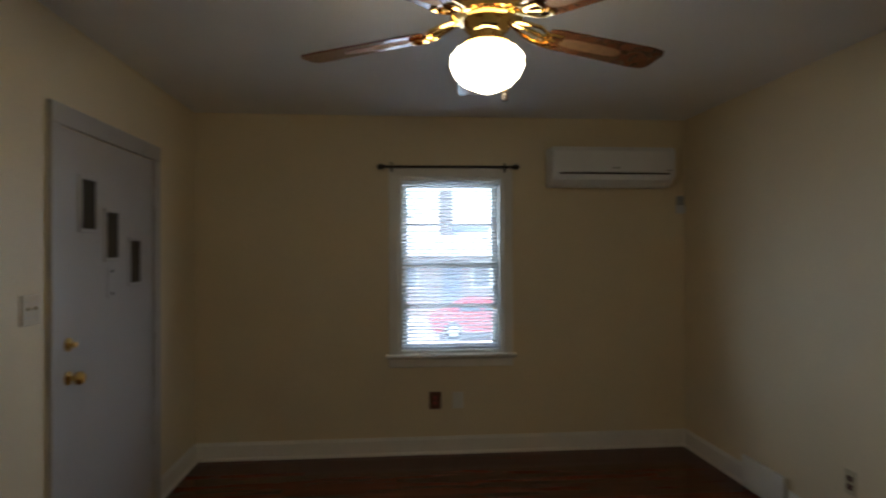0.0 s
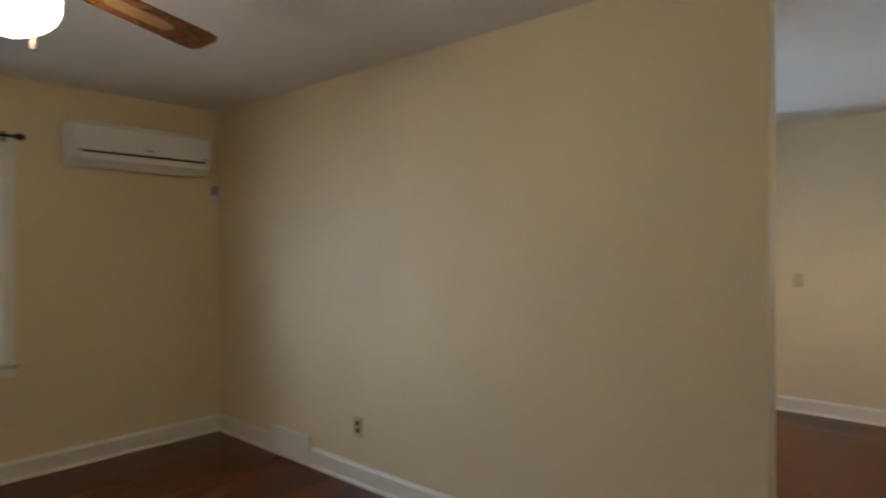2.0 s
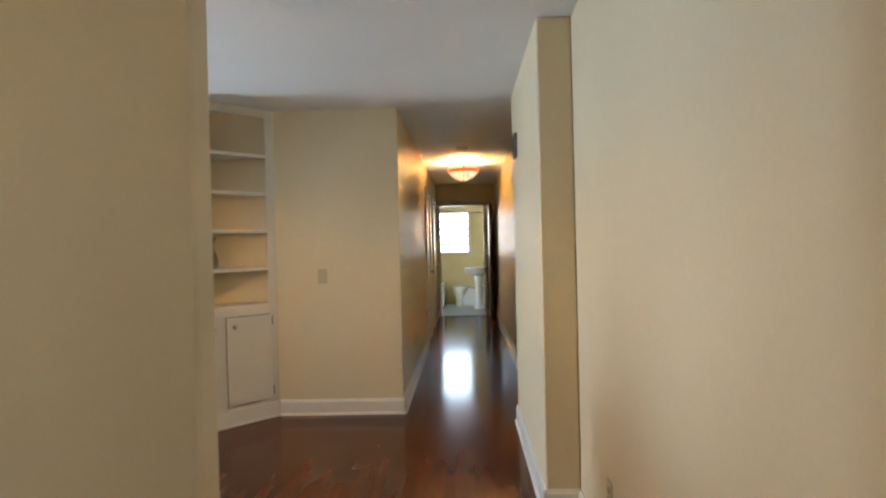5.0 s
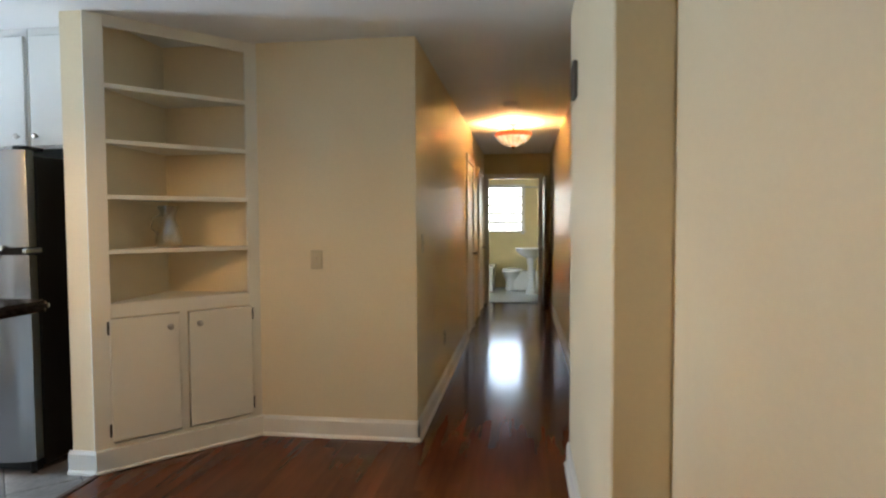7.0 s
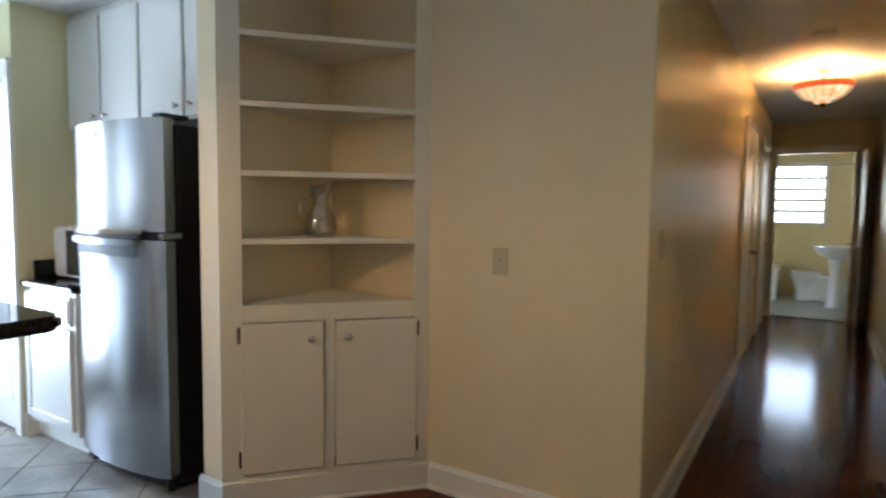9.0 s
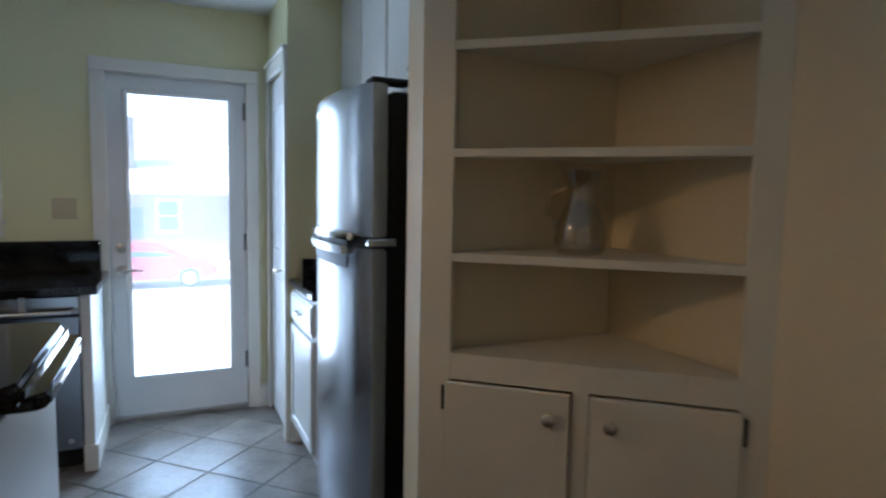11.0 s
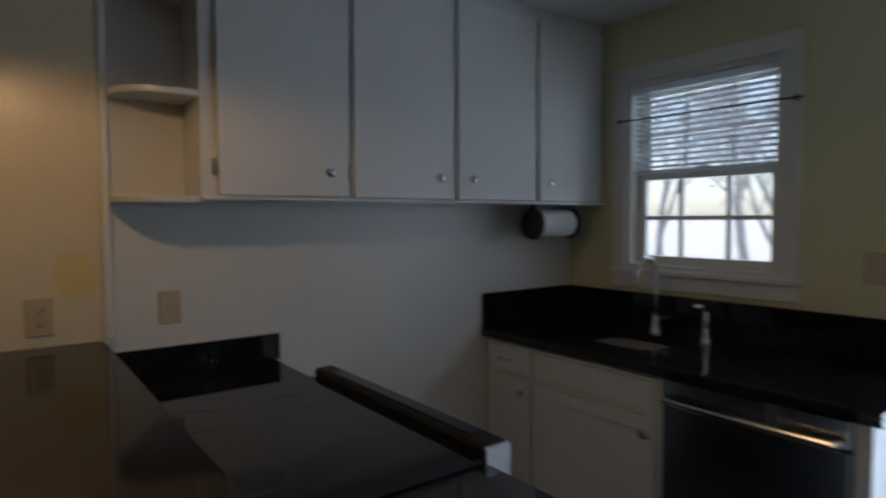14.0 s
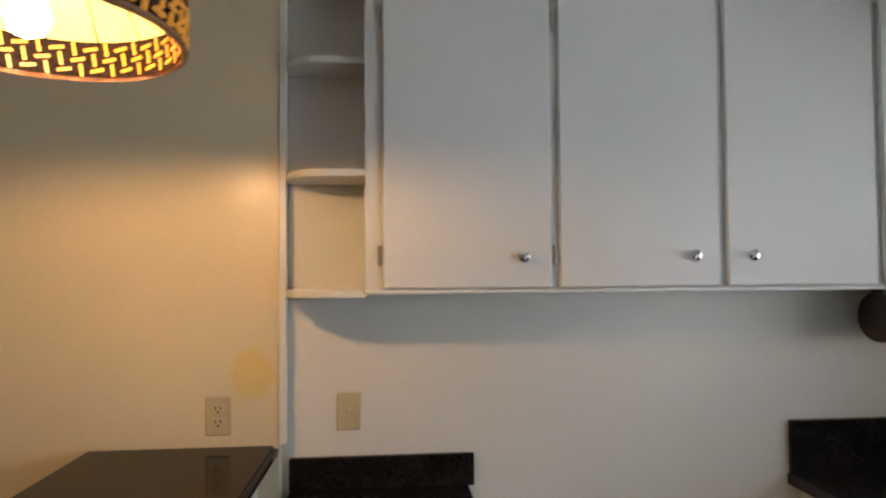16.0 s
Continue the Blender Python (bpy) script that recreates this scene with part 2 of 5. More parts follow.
def box(x0, y0, z0, x1, y1, z1, bevel=0.0, bm=None, seg=1):
    b = bmesh.new()
    m = Matrix.Translation(((x0 + x1) / 2, (y0 + y1) / 2, (z0 + z1) / 2)) @ Matrix.Diagonal((abs(x1 - x0), abs(y1 - y0), abs(z1 - z0), 1))
    bmesh.ops.create_cube(b, size=1, matrix=m)
    if bevel:
        bmesh.ops.bevel(b, geom=b.edges[:], offset=bevel, segments=seg, affect="EDGES", profile=0.5)
    if bm is None:
        return b
    return join(bm, b)


def join(bm, b):
    me = bpy.data.meshes.new("tmp")
    b.to_mesh(me)
    b.free()
    bm.from_mesh(me)
    bpy.data.meshes.remove(me)
    return bm


def rod(p0, p1, r, bm=None, seg=14, r1=None):
    b = bm or bmesh.new()
    p0, p1 = Vector(p0), Vector(p1)
    d = p1 - p0
    m = Matrix.Translation((p0 + p1) / 2) @ d.to_track_quat("Z", "Y").to_matrix().to_4x4()
    bmesh.ops.create_cone(b, cap_ends=True, segments=seg, radius1=r, radius2=r if r1 is None else r1, depth=d.length, matrix=m)
    return b


def lathe(profile, at, bm=None, seg=32, axis="Z"):
    """Turns (radius, height) pairs about an axis through at."""
    b = bmesh.new()
    rings = []
    for r, z in profile:
        if r < 1e-5:
            rings.append([b.verts.new((0, 0, z))])
        else:
            rings.append([b.verts.new((r * math.cos(2 * math.pi * i / seg), r * math.sin(2 * math.pi * i / seg), z)) for i in range(seg)])
    for a, c in zip(rings, rings[1:]):
        for i in range(seg):
            j = (i + 1) % seg
            if len(a) == 1 and len(c) > 1:
                b.faces.new((a[0], c[j], c[i]))
            elif len(c) == 1 and len(a) > 1:
                b.faces.new((a[i], a[j], c[0]))
            elif len(a) > 1:
                b.faces.new((a[i], a[j], c[j], c[i]))
    bmesh.ops.recalc_face_normals(b, faces=b.faces[:])
    turn = {"Z": Matrix(), "X": Matrix.Rotation(radians(90), 4, "Y"), "-X": Matrix.Rotation(radians(-90), 4, "Y"),
            "Y": Matrix.Rotation(radians(-90), 4, "X"), "-Y": Matrix.Rotation(radians(90), 4, "X")}[axis]
    b.transform(Matrix.Translation(at) @ turn)
    return b if bm is None else join(bm, b)


def prism(points, z0, z1, bm=None, bevel=0.0):
    b = bmesh.new()
    lo = [b.verts.new((x, y, z0)) for x, y in points]
    f = b.faces.new(lo)
    r = bmesh.ops.extrude_face_region(b, geom=[f])
    bmesh.ops.translate(b, vec=(0, 0, z1 - z0), verts=[v for v in r["geom"] if isinstance(v, bmesh.types.BMVert)])
    bmesh.ops.recalc_face_normals(b, faces=b.faces[:])
    if bevel:
        bmesh.ops.bevel(b, geom=b.edges[:], offset=bevel, segments=2, affect="EDGES")
    return b if bm is None else join(bm, b)


def tube(points, r, bm=None, seg=10):
    b = bm or bmesh.new()
    pts = [Vector(p) for p in points]
    rings = []
    for i, p in enumerate(pts):
        d = (pts[min(i + 1, len(pts) - 1)] - pts[max(i - 1, 0)]).normalized()
        side = d.cross(Vector((0.31, 0.17, 0.93))).normalized()
        up = side.cross(d)
        rings.append([b.verts.new(p + r * (math.cos(2 * math.pi * k / seg) * side + math.sin(2 * math.pi * k / seg) * up)) for k in range(seg)])
    for a, c in zip(rings, rings[1:]):
        for k in range(seg):
            j = (k + 1) % seg
            b.faces.new((a[k], a[j], c[j], c[k]))
    b.faces.new(rings[0][::-1]), b.faces.new(rings[-1])
    return b


def structure(name, bm, material, label, category):
    return tagged(part(name, bm, material), label, category, kind="structure")


# ---------------------------------------------------------------- the rooms
H = 2.44
YN = 4.09          # inner face of the north wall
XW = -3.57        # west wall of the living room
YS = -0.87         # south wall of the living room
YO = 0.29          # end of the wall between living and dining room
XD = 0.11          # dining face of that wall
XK = 0.06          # kitchen face of that wall
XE = 3.40          # east wall of the dining room
YH = 0.19          # north wall of the hall
YR = -0.88         # south wall of the hall
XB = 9.67          # end wall of the hall

# north wall with three openings
WIN = (-2.148, -1.386, 0.722, 2.0)      # living window
KWIN = (0.430, 1.175, 1.195, 2.112)         # kitchen window
KDOOR = (1.72, 2.51, 0.0, 2.03)        # kitchen door


def wall_with_holes_y(x0, x1, y0, y1, holes):
    """A wall along x, between y0 and y1, with rectangular holes (x0, x1, z0, z1)."""
    b = bmesh.new()
    x = x0
    for hx0, hx1, hz0, hz1 in sorted(holes):
        box(x, y0, 0, hx0, y1, H, bm=b)
        if hz0 > 0:
            box(hx0, y0, 0, hx1, y1, hz0, bm=b)
        box(hx0, y0, hz1, hx1, y1, H, bm=b)
        x = hx1
    box(x, y0, 0, x1, y1, H, bm=b)
    return b


structure("wall_north", wall_with_holes_y(XW - 0.15, 0.03, YN, YN + 0.16, [WIN]), CREAM, "cream painted plaster wall with a window", "wall")
structure("wall_kitchen_north", wall_with_holes_y(0.03, 3.60, YN, YN + 0.16, [KWIN, KDOOR]), KYEL, "pale yellow kitchen wall with window and door", "wall")
structure("wall_west", box(XW - 0.15, YS - 0.15, 0, XW, YN, H), CREAM, "cream painted plaster wall", "wall")
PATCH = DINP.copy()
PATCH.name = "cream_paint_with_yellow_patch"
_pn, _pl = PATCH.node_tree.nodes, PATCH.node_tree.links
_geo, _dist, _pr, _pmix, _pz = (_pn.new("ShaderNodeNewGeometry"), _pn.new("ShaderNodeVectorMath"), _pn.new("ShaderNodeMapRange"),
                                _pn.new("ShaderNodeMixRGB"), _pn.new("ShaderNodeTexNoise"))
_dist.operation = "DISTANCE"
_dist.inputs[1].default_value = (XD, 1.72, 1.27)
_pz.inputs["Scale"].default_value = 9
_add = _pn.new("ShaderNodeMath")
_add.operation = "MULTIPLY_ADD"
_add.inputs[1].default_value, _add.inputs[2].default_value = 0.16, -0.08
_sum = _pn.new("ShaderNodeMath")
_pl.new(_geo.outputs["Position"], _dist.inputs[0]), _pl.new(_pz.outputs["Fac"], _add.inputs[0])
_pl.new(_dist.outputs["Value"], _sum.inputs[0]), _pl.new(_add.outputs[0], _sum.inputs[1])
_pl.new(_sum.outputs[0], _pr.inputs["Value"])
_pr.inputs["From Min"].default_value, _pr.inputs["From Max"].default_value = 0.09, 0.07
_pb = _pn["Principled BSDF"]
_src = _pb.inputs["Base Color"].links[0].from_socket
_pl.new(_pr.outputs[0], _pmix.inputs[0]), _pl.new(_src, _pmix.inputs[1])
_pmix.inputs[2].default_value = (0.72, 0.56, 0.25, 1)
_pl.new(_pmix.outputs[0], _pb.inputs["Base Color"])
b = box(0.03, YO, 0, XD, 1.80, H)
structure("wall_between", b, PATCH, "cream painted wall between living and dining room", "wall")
b = box(0.0, YO, 0, 0.03, YN, H)
structure("wall_living_east", b, CREAM, "cream painted wall of the living room", "wall")
structure("wall_kitchen_west", box(0.03, 1.80, 0, XK, YN, H), KWHT, "off-white kitchen wall under the cabinets", "wall")
structure("wall_south", box(XW - 0.15, YS - 0.15, 0, 3.1, YS, H), CREAM, "cream painted plaster wall", "wall")
STUB0, STUB1, YT = 1.61, 3.15, -0.70
structure("wall_chase", box(STUB0, YS, 0, STUB1, YT, H, 0.006), CREAM, "cream painted wall that stands proud at the hall", "wall")
structure("wall_hall_south", box(STUB1, YR - 0.12, 0, XB, YR, H), HALLP, "glossy cream hall wall", "wall")
structure("wall_hall_north", box(XE + 0.02, YH, 0, XB, YH + 0.10, H), HALLP, "glossy cream hall wall", "wall")
structure("wall_dining_east", box(XE, YH, 0, XE + 0.02, 1.84, H), CREAM, "cream painted dining room wall", "wall")
structure("wall_partition", box(2.715, 1.80, 0, XE + 0.1, 1.945, H, 0.004), CREAM, "cream painted wall end beside the refrigerator", "wall")
structure("wall_kitchen_east", box(XE + 0.02, 1.945, 0, XE + 0.12, YN, H), KYEL, "pale yellow kitchen wall", "wall")
# closet box in the north-east corner of the kitchen
CX, CY = 2.63, 3.45
b = box(CX + 0.04, CY, 0, XE + 0.02, CY + 0.08, H)
box(CX, CY, 0, CX + 0.08, 3.50, H, bm=b)
box(CX, 3.50, 2.05, CX + 0.08, YN, H, bm=b)
structure("wall_closet", b, KYEL, "pale yellow closet wall with a narrow door", "wall")
# hall end and bathroom
BD = (0.115, -0.69)
b = box(XB, BD[0], 0, XB + 0.1, YH + 0.10, H)
box(XB, YR - 0.12, 0, XB + 0.1, BD[1], H, bm=b)
box(XB, BD[1], 2.04, XB + 0.1, BD[0], H, bm=b)
structure("wall_hall_end", b, HALLP, "cream hall end wall round the bathroom doorway", "wall")
BX = 11.95
b = box(BX, -1.4, 0, BX + 0.15, 1.6, 1.16)
box(BX, -1.4, 2.02, BX + 0.15, 1.6, H, bm=b)
box(BX, 0.24, 1.16, BX + 0.15, 1.6, 2.02, bm=b)
box(BX, -1.4, 1.16, BX + 0.15, -0.405, 2.02, bm=b)
structure("wall_bath_east", b, BATHP, "cream bathroom wall with a window", "wall")
structure("wall_bath_south", box(XB + 0.1, -1.12, 0, BX, -1.0, H), BATHP, "cream bathroom wall", "wall")
structure("wall_bath_north", box(XB + 0.1, 1.5, 0, BX, 1.6, H), BATHP, "cream bathroom wall", "wall")
structure("ceiling", box(XW - 0.15, -1.4, H, BX + 0.15, YN + 0.16, H + 0.2), CEIL, "flat white painted ceiling", "ceiling")
structure("floor", box(XW - 0.15, -1.4, -0.12, BX + 0.15, YN + 0.16, -0.014), GROUT, "sub-floor under boards and tiles", "floor")

# ---------------------------------------------------------------- trim


def base_run(p0, p1, side, h=0.125, t=0.016, name="baseboard"):
    """A baseboard from p0 to p1, standing on the side (unit vector) of the wall line, with a shoe moulding."""
    (xa, ya), (xb, yb) = p0, p1
    sx, sy = side
    b = bmesh.new()
    d = Vector((xb - xa, yb - ya, 0))
    L = d.length
    prof = [(0, 0), (0.028, 0), (0.026, 0.012), (t + 0.002, 0.02), (t, 0.022), (t, h - 0.02), (t * 0.5, h - 0.006), (t * 0.4, h), (0, h)]
    rows = []
    for k in (0, 1):
        px, py = xa + (xb - xa) * k, ya + (yb - ya) * k
        rows.append([b.verts.new((px + sx * o, py + sy * o, z)) for o, z in prof])
    n = len(prof)
    for i in range(n):
        j = (i + 1) % n
        b.faces.new((rows[0][i], rows[0][j], rows[1][j], rows[1][i]))
    b.faces.new(rows[0]), b.faces.new(rows[1][::-1])
    bmesh.ops.recalc_face_normals(b, faces=b.faces[:])
    structure(name, b, TRIM, "white painted wooden baseboard", "baseboard")


base_run((XW, YN), (0, YN), (0, -1))
base_run((0, YN), (0, YO - 0.016), (-1, 0))
base_run((XW, YS), (XW, 2.29), (1, 0))
base_run((XW, 3.42), (XW, YN), (1, 0))
base_run((-0.016, YO), (XD + 0.016, YO), (0, -1))
base_run((XD, YO - 0.016), (XD, 1.79), (1, 0))
base_run((XW, YS), (STUB0, YS), (0, 1))
base_run((STUB0, YS), (STUB0, YT + 0.016), (-1, 0))
base_run((STUB0 - 0.016, YT), (STUB1, YT), (0, 1))
base_run((STUB1, YR), (XB, YR), (0, 1))
base_run((XE, YH - 0.016), (XE, 1.19), (-1, 0))
base_run((XE - 0.016, YH), (6.53, YH), (0, -1))
base_run((2.715, 1.80), (2.715, 1.96), (-1, 0))
base_run((CX, CY), (2.98, CY), (0, -1), h=0.14)
base_run((2.52, YN), (CX, YN), (0, -1), h=0.14)


def casing(name, x0, x1, z0, z1, y, w=0.075, t=0.018, sill=True, out=-1, proud=0.05, over=0.02, label="white painted window casing"):
    """Window or door casing on a wall facing -y (out=-1), round the opening, as one thing with its boards."""
    c = thing(name, ((x0 + x1) / 2, y, z0), label, "window frame" if sill else "door frame", kind="structure")
    ya, yb = y, y + out * t
    part("casing_board", box(x0 - w, min(ya, yb), z0, x0, max(ya, yb), z1, 0.003), TRIM, c)
    part("casing_board", box(x1, min(ya, yb), z0, x1 + w, max(ya, yb), z1, 0.003), TRIM, c)
    part("casing_board", box(x0 - w, min(ya, yb) - 0.002, z1, x1 + w, max(ya, yb), z1 + w, 0.003), TRIM, c)
    if sill:
        part("window_sill", box(x0 - w - over, y - proud, z0 - 0.028, x1 + w + over, y + 0.03, z0, 0.006), TRIM, c)
        part("apron", box(x0 - w, y - 0.016, z0 - 0.095, x1 + w, y, z0 - 0.028, 0.003), TRIM, c)
    return c


def sash_window(name, x0, x1, z0, z1, y, label, cols=2, rows_n=2, jamb=TRIM, pane=None):
    """A double-hung window in the wall's thickness."""
    w = thing(name, ((x0 + x1) / 2, y + 0.08, z0), label, "window", kind="structure")
    zm = (z0 + z1) / 2
    j = bmesh.new()
    for a in ((x0, y, z0, x0 + 0.022, y + 0.15, z1), (x1 - 0.022, y, z0, x1, y + 0.15, z1), (x0 + 0.022, y, z1 - 0.022, x1 - 0.022, y + 0.15, z1), (x0 + 0.022, y, z0, x1 - 0.022, y + 0.15, z0 + 0.02)):
        box(*a, bm=j)
    part("jamb", j, jamb, w)
    for k, (za, zb, yy) in enumerate(((zm - 0.02, z1 - 0.022, y + 0.105), (z0 + 0.02, zm + 0.02, y + 0.065))):
        s = bmesh.new()
        xa, xb = x0 + 0.022, x1 - 0.022
        for a in ((xa, yy, za, xa + 0.045, yy + 0.032, zb), (xb - 0.045, yy, za, xb, yy + 0.032, zb), (xa + 0.045, yy, zb - 0.042, xb - 0.045, yy + 0.032, zb), (xa + 0.045, yy, za, xb - 0.045, yy + 0.032, za + 0.042)):
            box(*a, 0.003, bm=s)
        sash = part("sash", s, TRIM, w)
        for i in range(1, cols):
            xm = xa + (xb - xa) * i / cols
            part("glazing_bar", box(xm - 0.01, yy + 0.006, za + 0.042, xm + 0.01, yy + 0.028, zb - 0.042, 0.002), TRIM, sash)
        for i in range(1, rows_n):
            zz = za + (zb - za) * i / rows_n
            part("glazing_bar", box(xa + 0.045, yy + 0.005, zz - 0.01, xb - 0.045, yy + 0.029, zz + 0.01, 0.002), TRIM, sash)
        p = part("pane", box(xa + 0.04, yy + 0.015, za + 0.04, xb - 0.04, yy + 0.019, zb - 0.04), pane or PANE, sash)
        p.visible_shadow = False
    part("sash_lock", box((x0 + x1) / 2 - 0.03, y + 0.05, zm + 0.02, (x0 + x1) / 2 + 0.03, y + 0.066, zm + 0.035, 0.003), NICKEL, w)
    return w


def blind(name, x0, x1, z0, z1, y, tilt, label, pitch=0.0265):
    bl = thing(name, ((x0 + x1) / 2, y, z0), label, "window blind")
    part("head_rail", box(x0, y - 0.018, z1 - 0.032, x1, y + 0.018, z1, 0.003), BLIND, bl)
    part("bottom_rail", box(x0 + 0.004, y - 0.012, z0, x1 - 0.004, y + 0.012, z0 + 0.014, 0.004), BLIND, bl)
    me = bpy.data.meshes.new("slat")
    s = bmesh.new()
    L = x1 - x0 - 0.012
    prof = [(-0.0125, -0.0012), (-0.006, 0.0012), (0.0, 0.002), (0.006, 0.0012), (0.0125, -0.0012)]
    up = [[s.verts.new((xx, py, pz + o)) for xx in (-L / 2, L / 2)] for py, pz in prof for o in (0.0004, -0.0004)]
    tops, bots = up[0::2], up[1::2]
    for a, c in zip(tops, tops[1:]):
        s.faces.new((a[0], a[1], c[1], c[0]))
    for a, c in zip(bots, bots[1:]):
        s.faces.new((a[0], c[0], c[1], a[1]))
    s.to_mesh(me)
    s.free()
    me.materials.append(BLIND)
    z = z0 + 0.03
    r = random.Random(3)
    while z < z1 - 0.04:
        ob = new("slat", me)
        ob.parent = bl
        ob.matrix_basis = pose(0, 0, z - z0, tilt + r.uniform(-2, 2), 0, r.uniform(-0.15, 0.15))
        z += pitch
    for f in (0.15, 0.85):
        xx = x0 + (x1 - x0) * f
        part("ladder_cord", rod((xx, y - 0.014, z0), (xx, y - 0.014, z1 - 0.03), 0.0011, seg=5), BLIND, bl)
    return bl


casing("window_casing_living", *WIN, YN, w=0.07)
sash_window("window_living", *WIN, YN, "white double-hung window behind a blind", cols=1)
blind("living_blind", WIN[0] + 0.026, WIN[1] - 0.026, WIN[2] + 0.035, WIN[3] - 0.024, YN + 0.032, 24, "white slatted blind lowered over the whole window")
casing("window_casing_kitchen", *KWIN, YN, w=0.075, proud=0.03, over=0.012)
sash_window("window_kitchen", *KWIN, YN, "white double-hung kitchen window with glazing bars", cols=3, pane=VEILED_PANE)
blind("kitchen_blind", KWIN[0] + 0.026, KWIN[1] - 0.026, 1.665, KWIN[3] - 0.024, YN + 0.032, -22, "white slatted blind half raised in the kitchen window")
casing("door_casing_kitchen", KDOOR[0] + 0.02, KDOOR[1] - 0.02, 0.0, KDOOR[3] - 0.01, YN, w=0.075, sill=False, label="white painted door casing")

# curtain rod over the living window
cr = thing("curtain_rod", (-1.78, YN - 0.09, 2.03), "thin dark bronze curtain rod over the window", "curtain rod")
part("pole", rod((-2.246, YN - 0.09, 2.06), (-1.324, YN - 0.09, 2.066), 0.009), BRONZE, cr, soft=True)
for xx in (-2.246, -1.324):
    s = 1 if xx > -1.8 else -1
    part("finial", lathe([(0, -0.028), (0.012, -0.026), (0.019, -0.01), (0.02, 0.004), (0.013, 0.018), (0, 0.03)], (xx + s * 0.02, YN - 0.09, 2.06 if s < 0 else 2.066), axis="X", seg=16), BRONZE, cr, soft=True)
    b = box(xx - s * 0.05 - 0.008, YN - 0.03, 2.035, xx - s * 0.05 + 0.008, YN - 0.0205, 2.10, 0.003)
    rod((xx - s * 0.05, YN - 0.028, 2.06), (xx - s * 0.05, YN - 0.092, 2.064), 0.006, bm=b)
    part("bracket", b, BRONZE, cr)

# wall air conditioner
ac = thing("air_conditioner", (-0.61, YN - 0.1, 1.96), "white wall-mounted split air conditioner near the ceiling", "air conditioner")
AX0, AX1, AZ0, AZ1 = -1.066, -0.166, 1.925, 2.204
prof = [(YN - 0.001, AZ0), (YN - 0.12, AZ0), (YN - 0.19, AZ0 + 0.05), (YN - 0.205, AZ0 + 0.09), (YN - 0.205, AZ1 - 0.035), (YN - 0.18, AZ1), (YN - 0.001, AZ1)]
b = bmesh.new()
lo = [b.verts.new((AX0, py, pz)) for py, pz in prof]
f = b.faces.new(lo)
r = bmesh.ops.extrude_face_region(b, geom=[f])
bmesh.ops.translate(b, vec=(AX1 - AX0, 0, 0), verts=[v for v in r["geom"] if isinstance(v, bmesh.types.BMVert)])
bmesh.ops.recalc_face_normals(b, faces=b.faces[:])
bmesh.ops.bevel(b, geom=b.edges[:], offset=0.008, segments=2, affect="EDGES")
part("casing", b, PLAST, ac)
part("front_panel", box(AX0 + 0.006, YN - 0.214, AZ0 + 0.092, AX1 - 0.006, YN - 0.204, AZ1 - 0.03, 0.004), PLAST, ac)
part("louvre", box(AX0 + 0.05, YN - 0.215, AZ0 + 0.035, AX1 - 0.05, YN - 0.203, AZ0 + 0.078, 0.004), PLAST, ac)
part("outlet_slot", box(AX0 + 0.05, YN - 0.2095, AZ0 + 0.08, AX1 - 0.05, YN - 0.2, AZ0 + 0.091), DARKIN, ac, "dark air slot")
part("display", box(AX1 - 0.08, YN - 0.2155, AZ0 + 0.105, AX1 - 0.03, YN - 0.2135, AZ0 + 0.112), mat("grey_print", (0.3, 0.3, 0.3), 0.4), ac)
part("badge", box(-0.64, YN - 0.2155, AZ0 + 0.118, -0.58, YN - 0.2135, AZ0 + 0.13), mat("badge_grey", (0.4, 0.4, 0.4), 0.4), ac)
rm = thing("remote_holder", (-0.04, YN - 0.02, 1.74), "small grey remote control in a wall holder", "remote control")
part("holder", box(-0.072, YN - 0.026, 1.74, -0.008, YN, 1.80, 0.004), PLAST, rm)
part("remote", box(-0.066, YN - 0.022, 1.75, -0.014, YN - 0.004, 1.87, 0.005), mat("grey_plastic", (0.35, 0.35, 0.36), 0.4), rm)


def wall_plate(name, at, axis, label, face=IVORY, kind="outlet", w=0.072, h=0.117, body=None):
    """A wall plate centred at `at`; axis is the outward direction: 'x', '-x', 'y' or '-y'."""
    t = thing(name, (at[0], at[1], at[2] - h / 2), label, "light switch" if kind == "switch" else "wall outlet")
    rot = {"-y": 0, "x": 90, "y": 180, "-x": -90}[axis]
    t.matrix_world = pose(at[0], at[1], at[2], 0, 0, rot)
    ORG[t] = None
    part("plate", box(-w / 2, -0.006, -h / 2, w / 2, 0, h / 2, 0.0025), face, t)
    if kind == "outlet":
        for zz in (-0.02, 0.02):
            s = part("socket", box(-0.017, -0.0085, zz - 0.014, 0.017, -0.0055, zz + 0.014, 0.004), body or face, t)
            for xx in (-0.007, 0.007):
                part("slot", box(xx - 0.0014, -0.0092, zz - 0.002, xx + 0.0014, -0.0083, zz + 0.008), DARKIN, s)
            part("slot", box(-0.003, -0.0092, zz - 0.011, 0.003, -0.0083, zz - 0.006), DARKIN, s)
    elif kind == "switch":
        n = max(1, round(w / 0.06))
        for i in range(n):
            xx = (i - (n - 1) / 2) * 0.046
            b = box(xx - 0.005, -0.016, -0.002, xx + 0.005, -0.005, 0.011, 0.002)
            part("toggle", b, face, t)
        for i in range(n):
            xx = (i - (n - 1) / 2) * 0.046
            for zz in (-0.03, 0.03):
                part("screw", rod((xx, -0.0072, zz), (xx, -0.0055, zz), 0.003, seg=8), NICKEL, t)
    return t


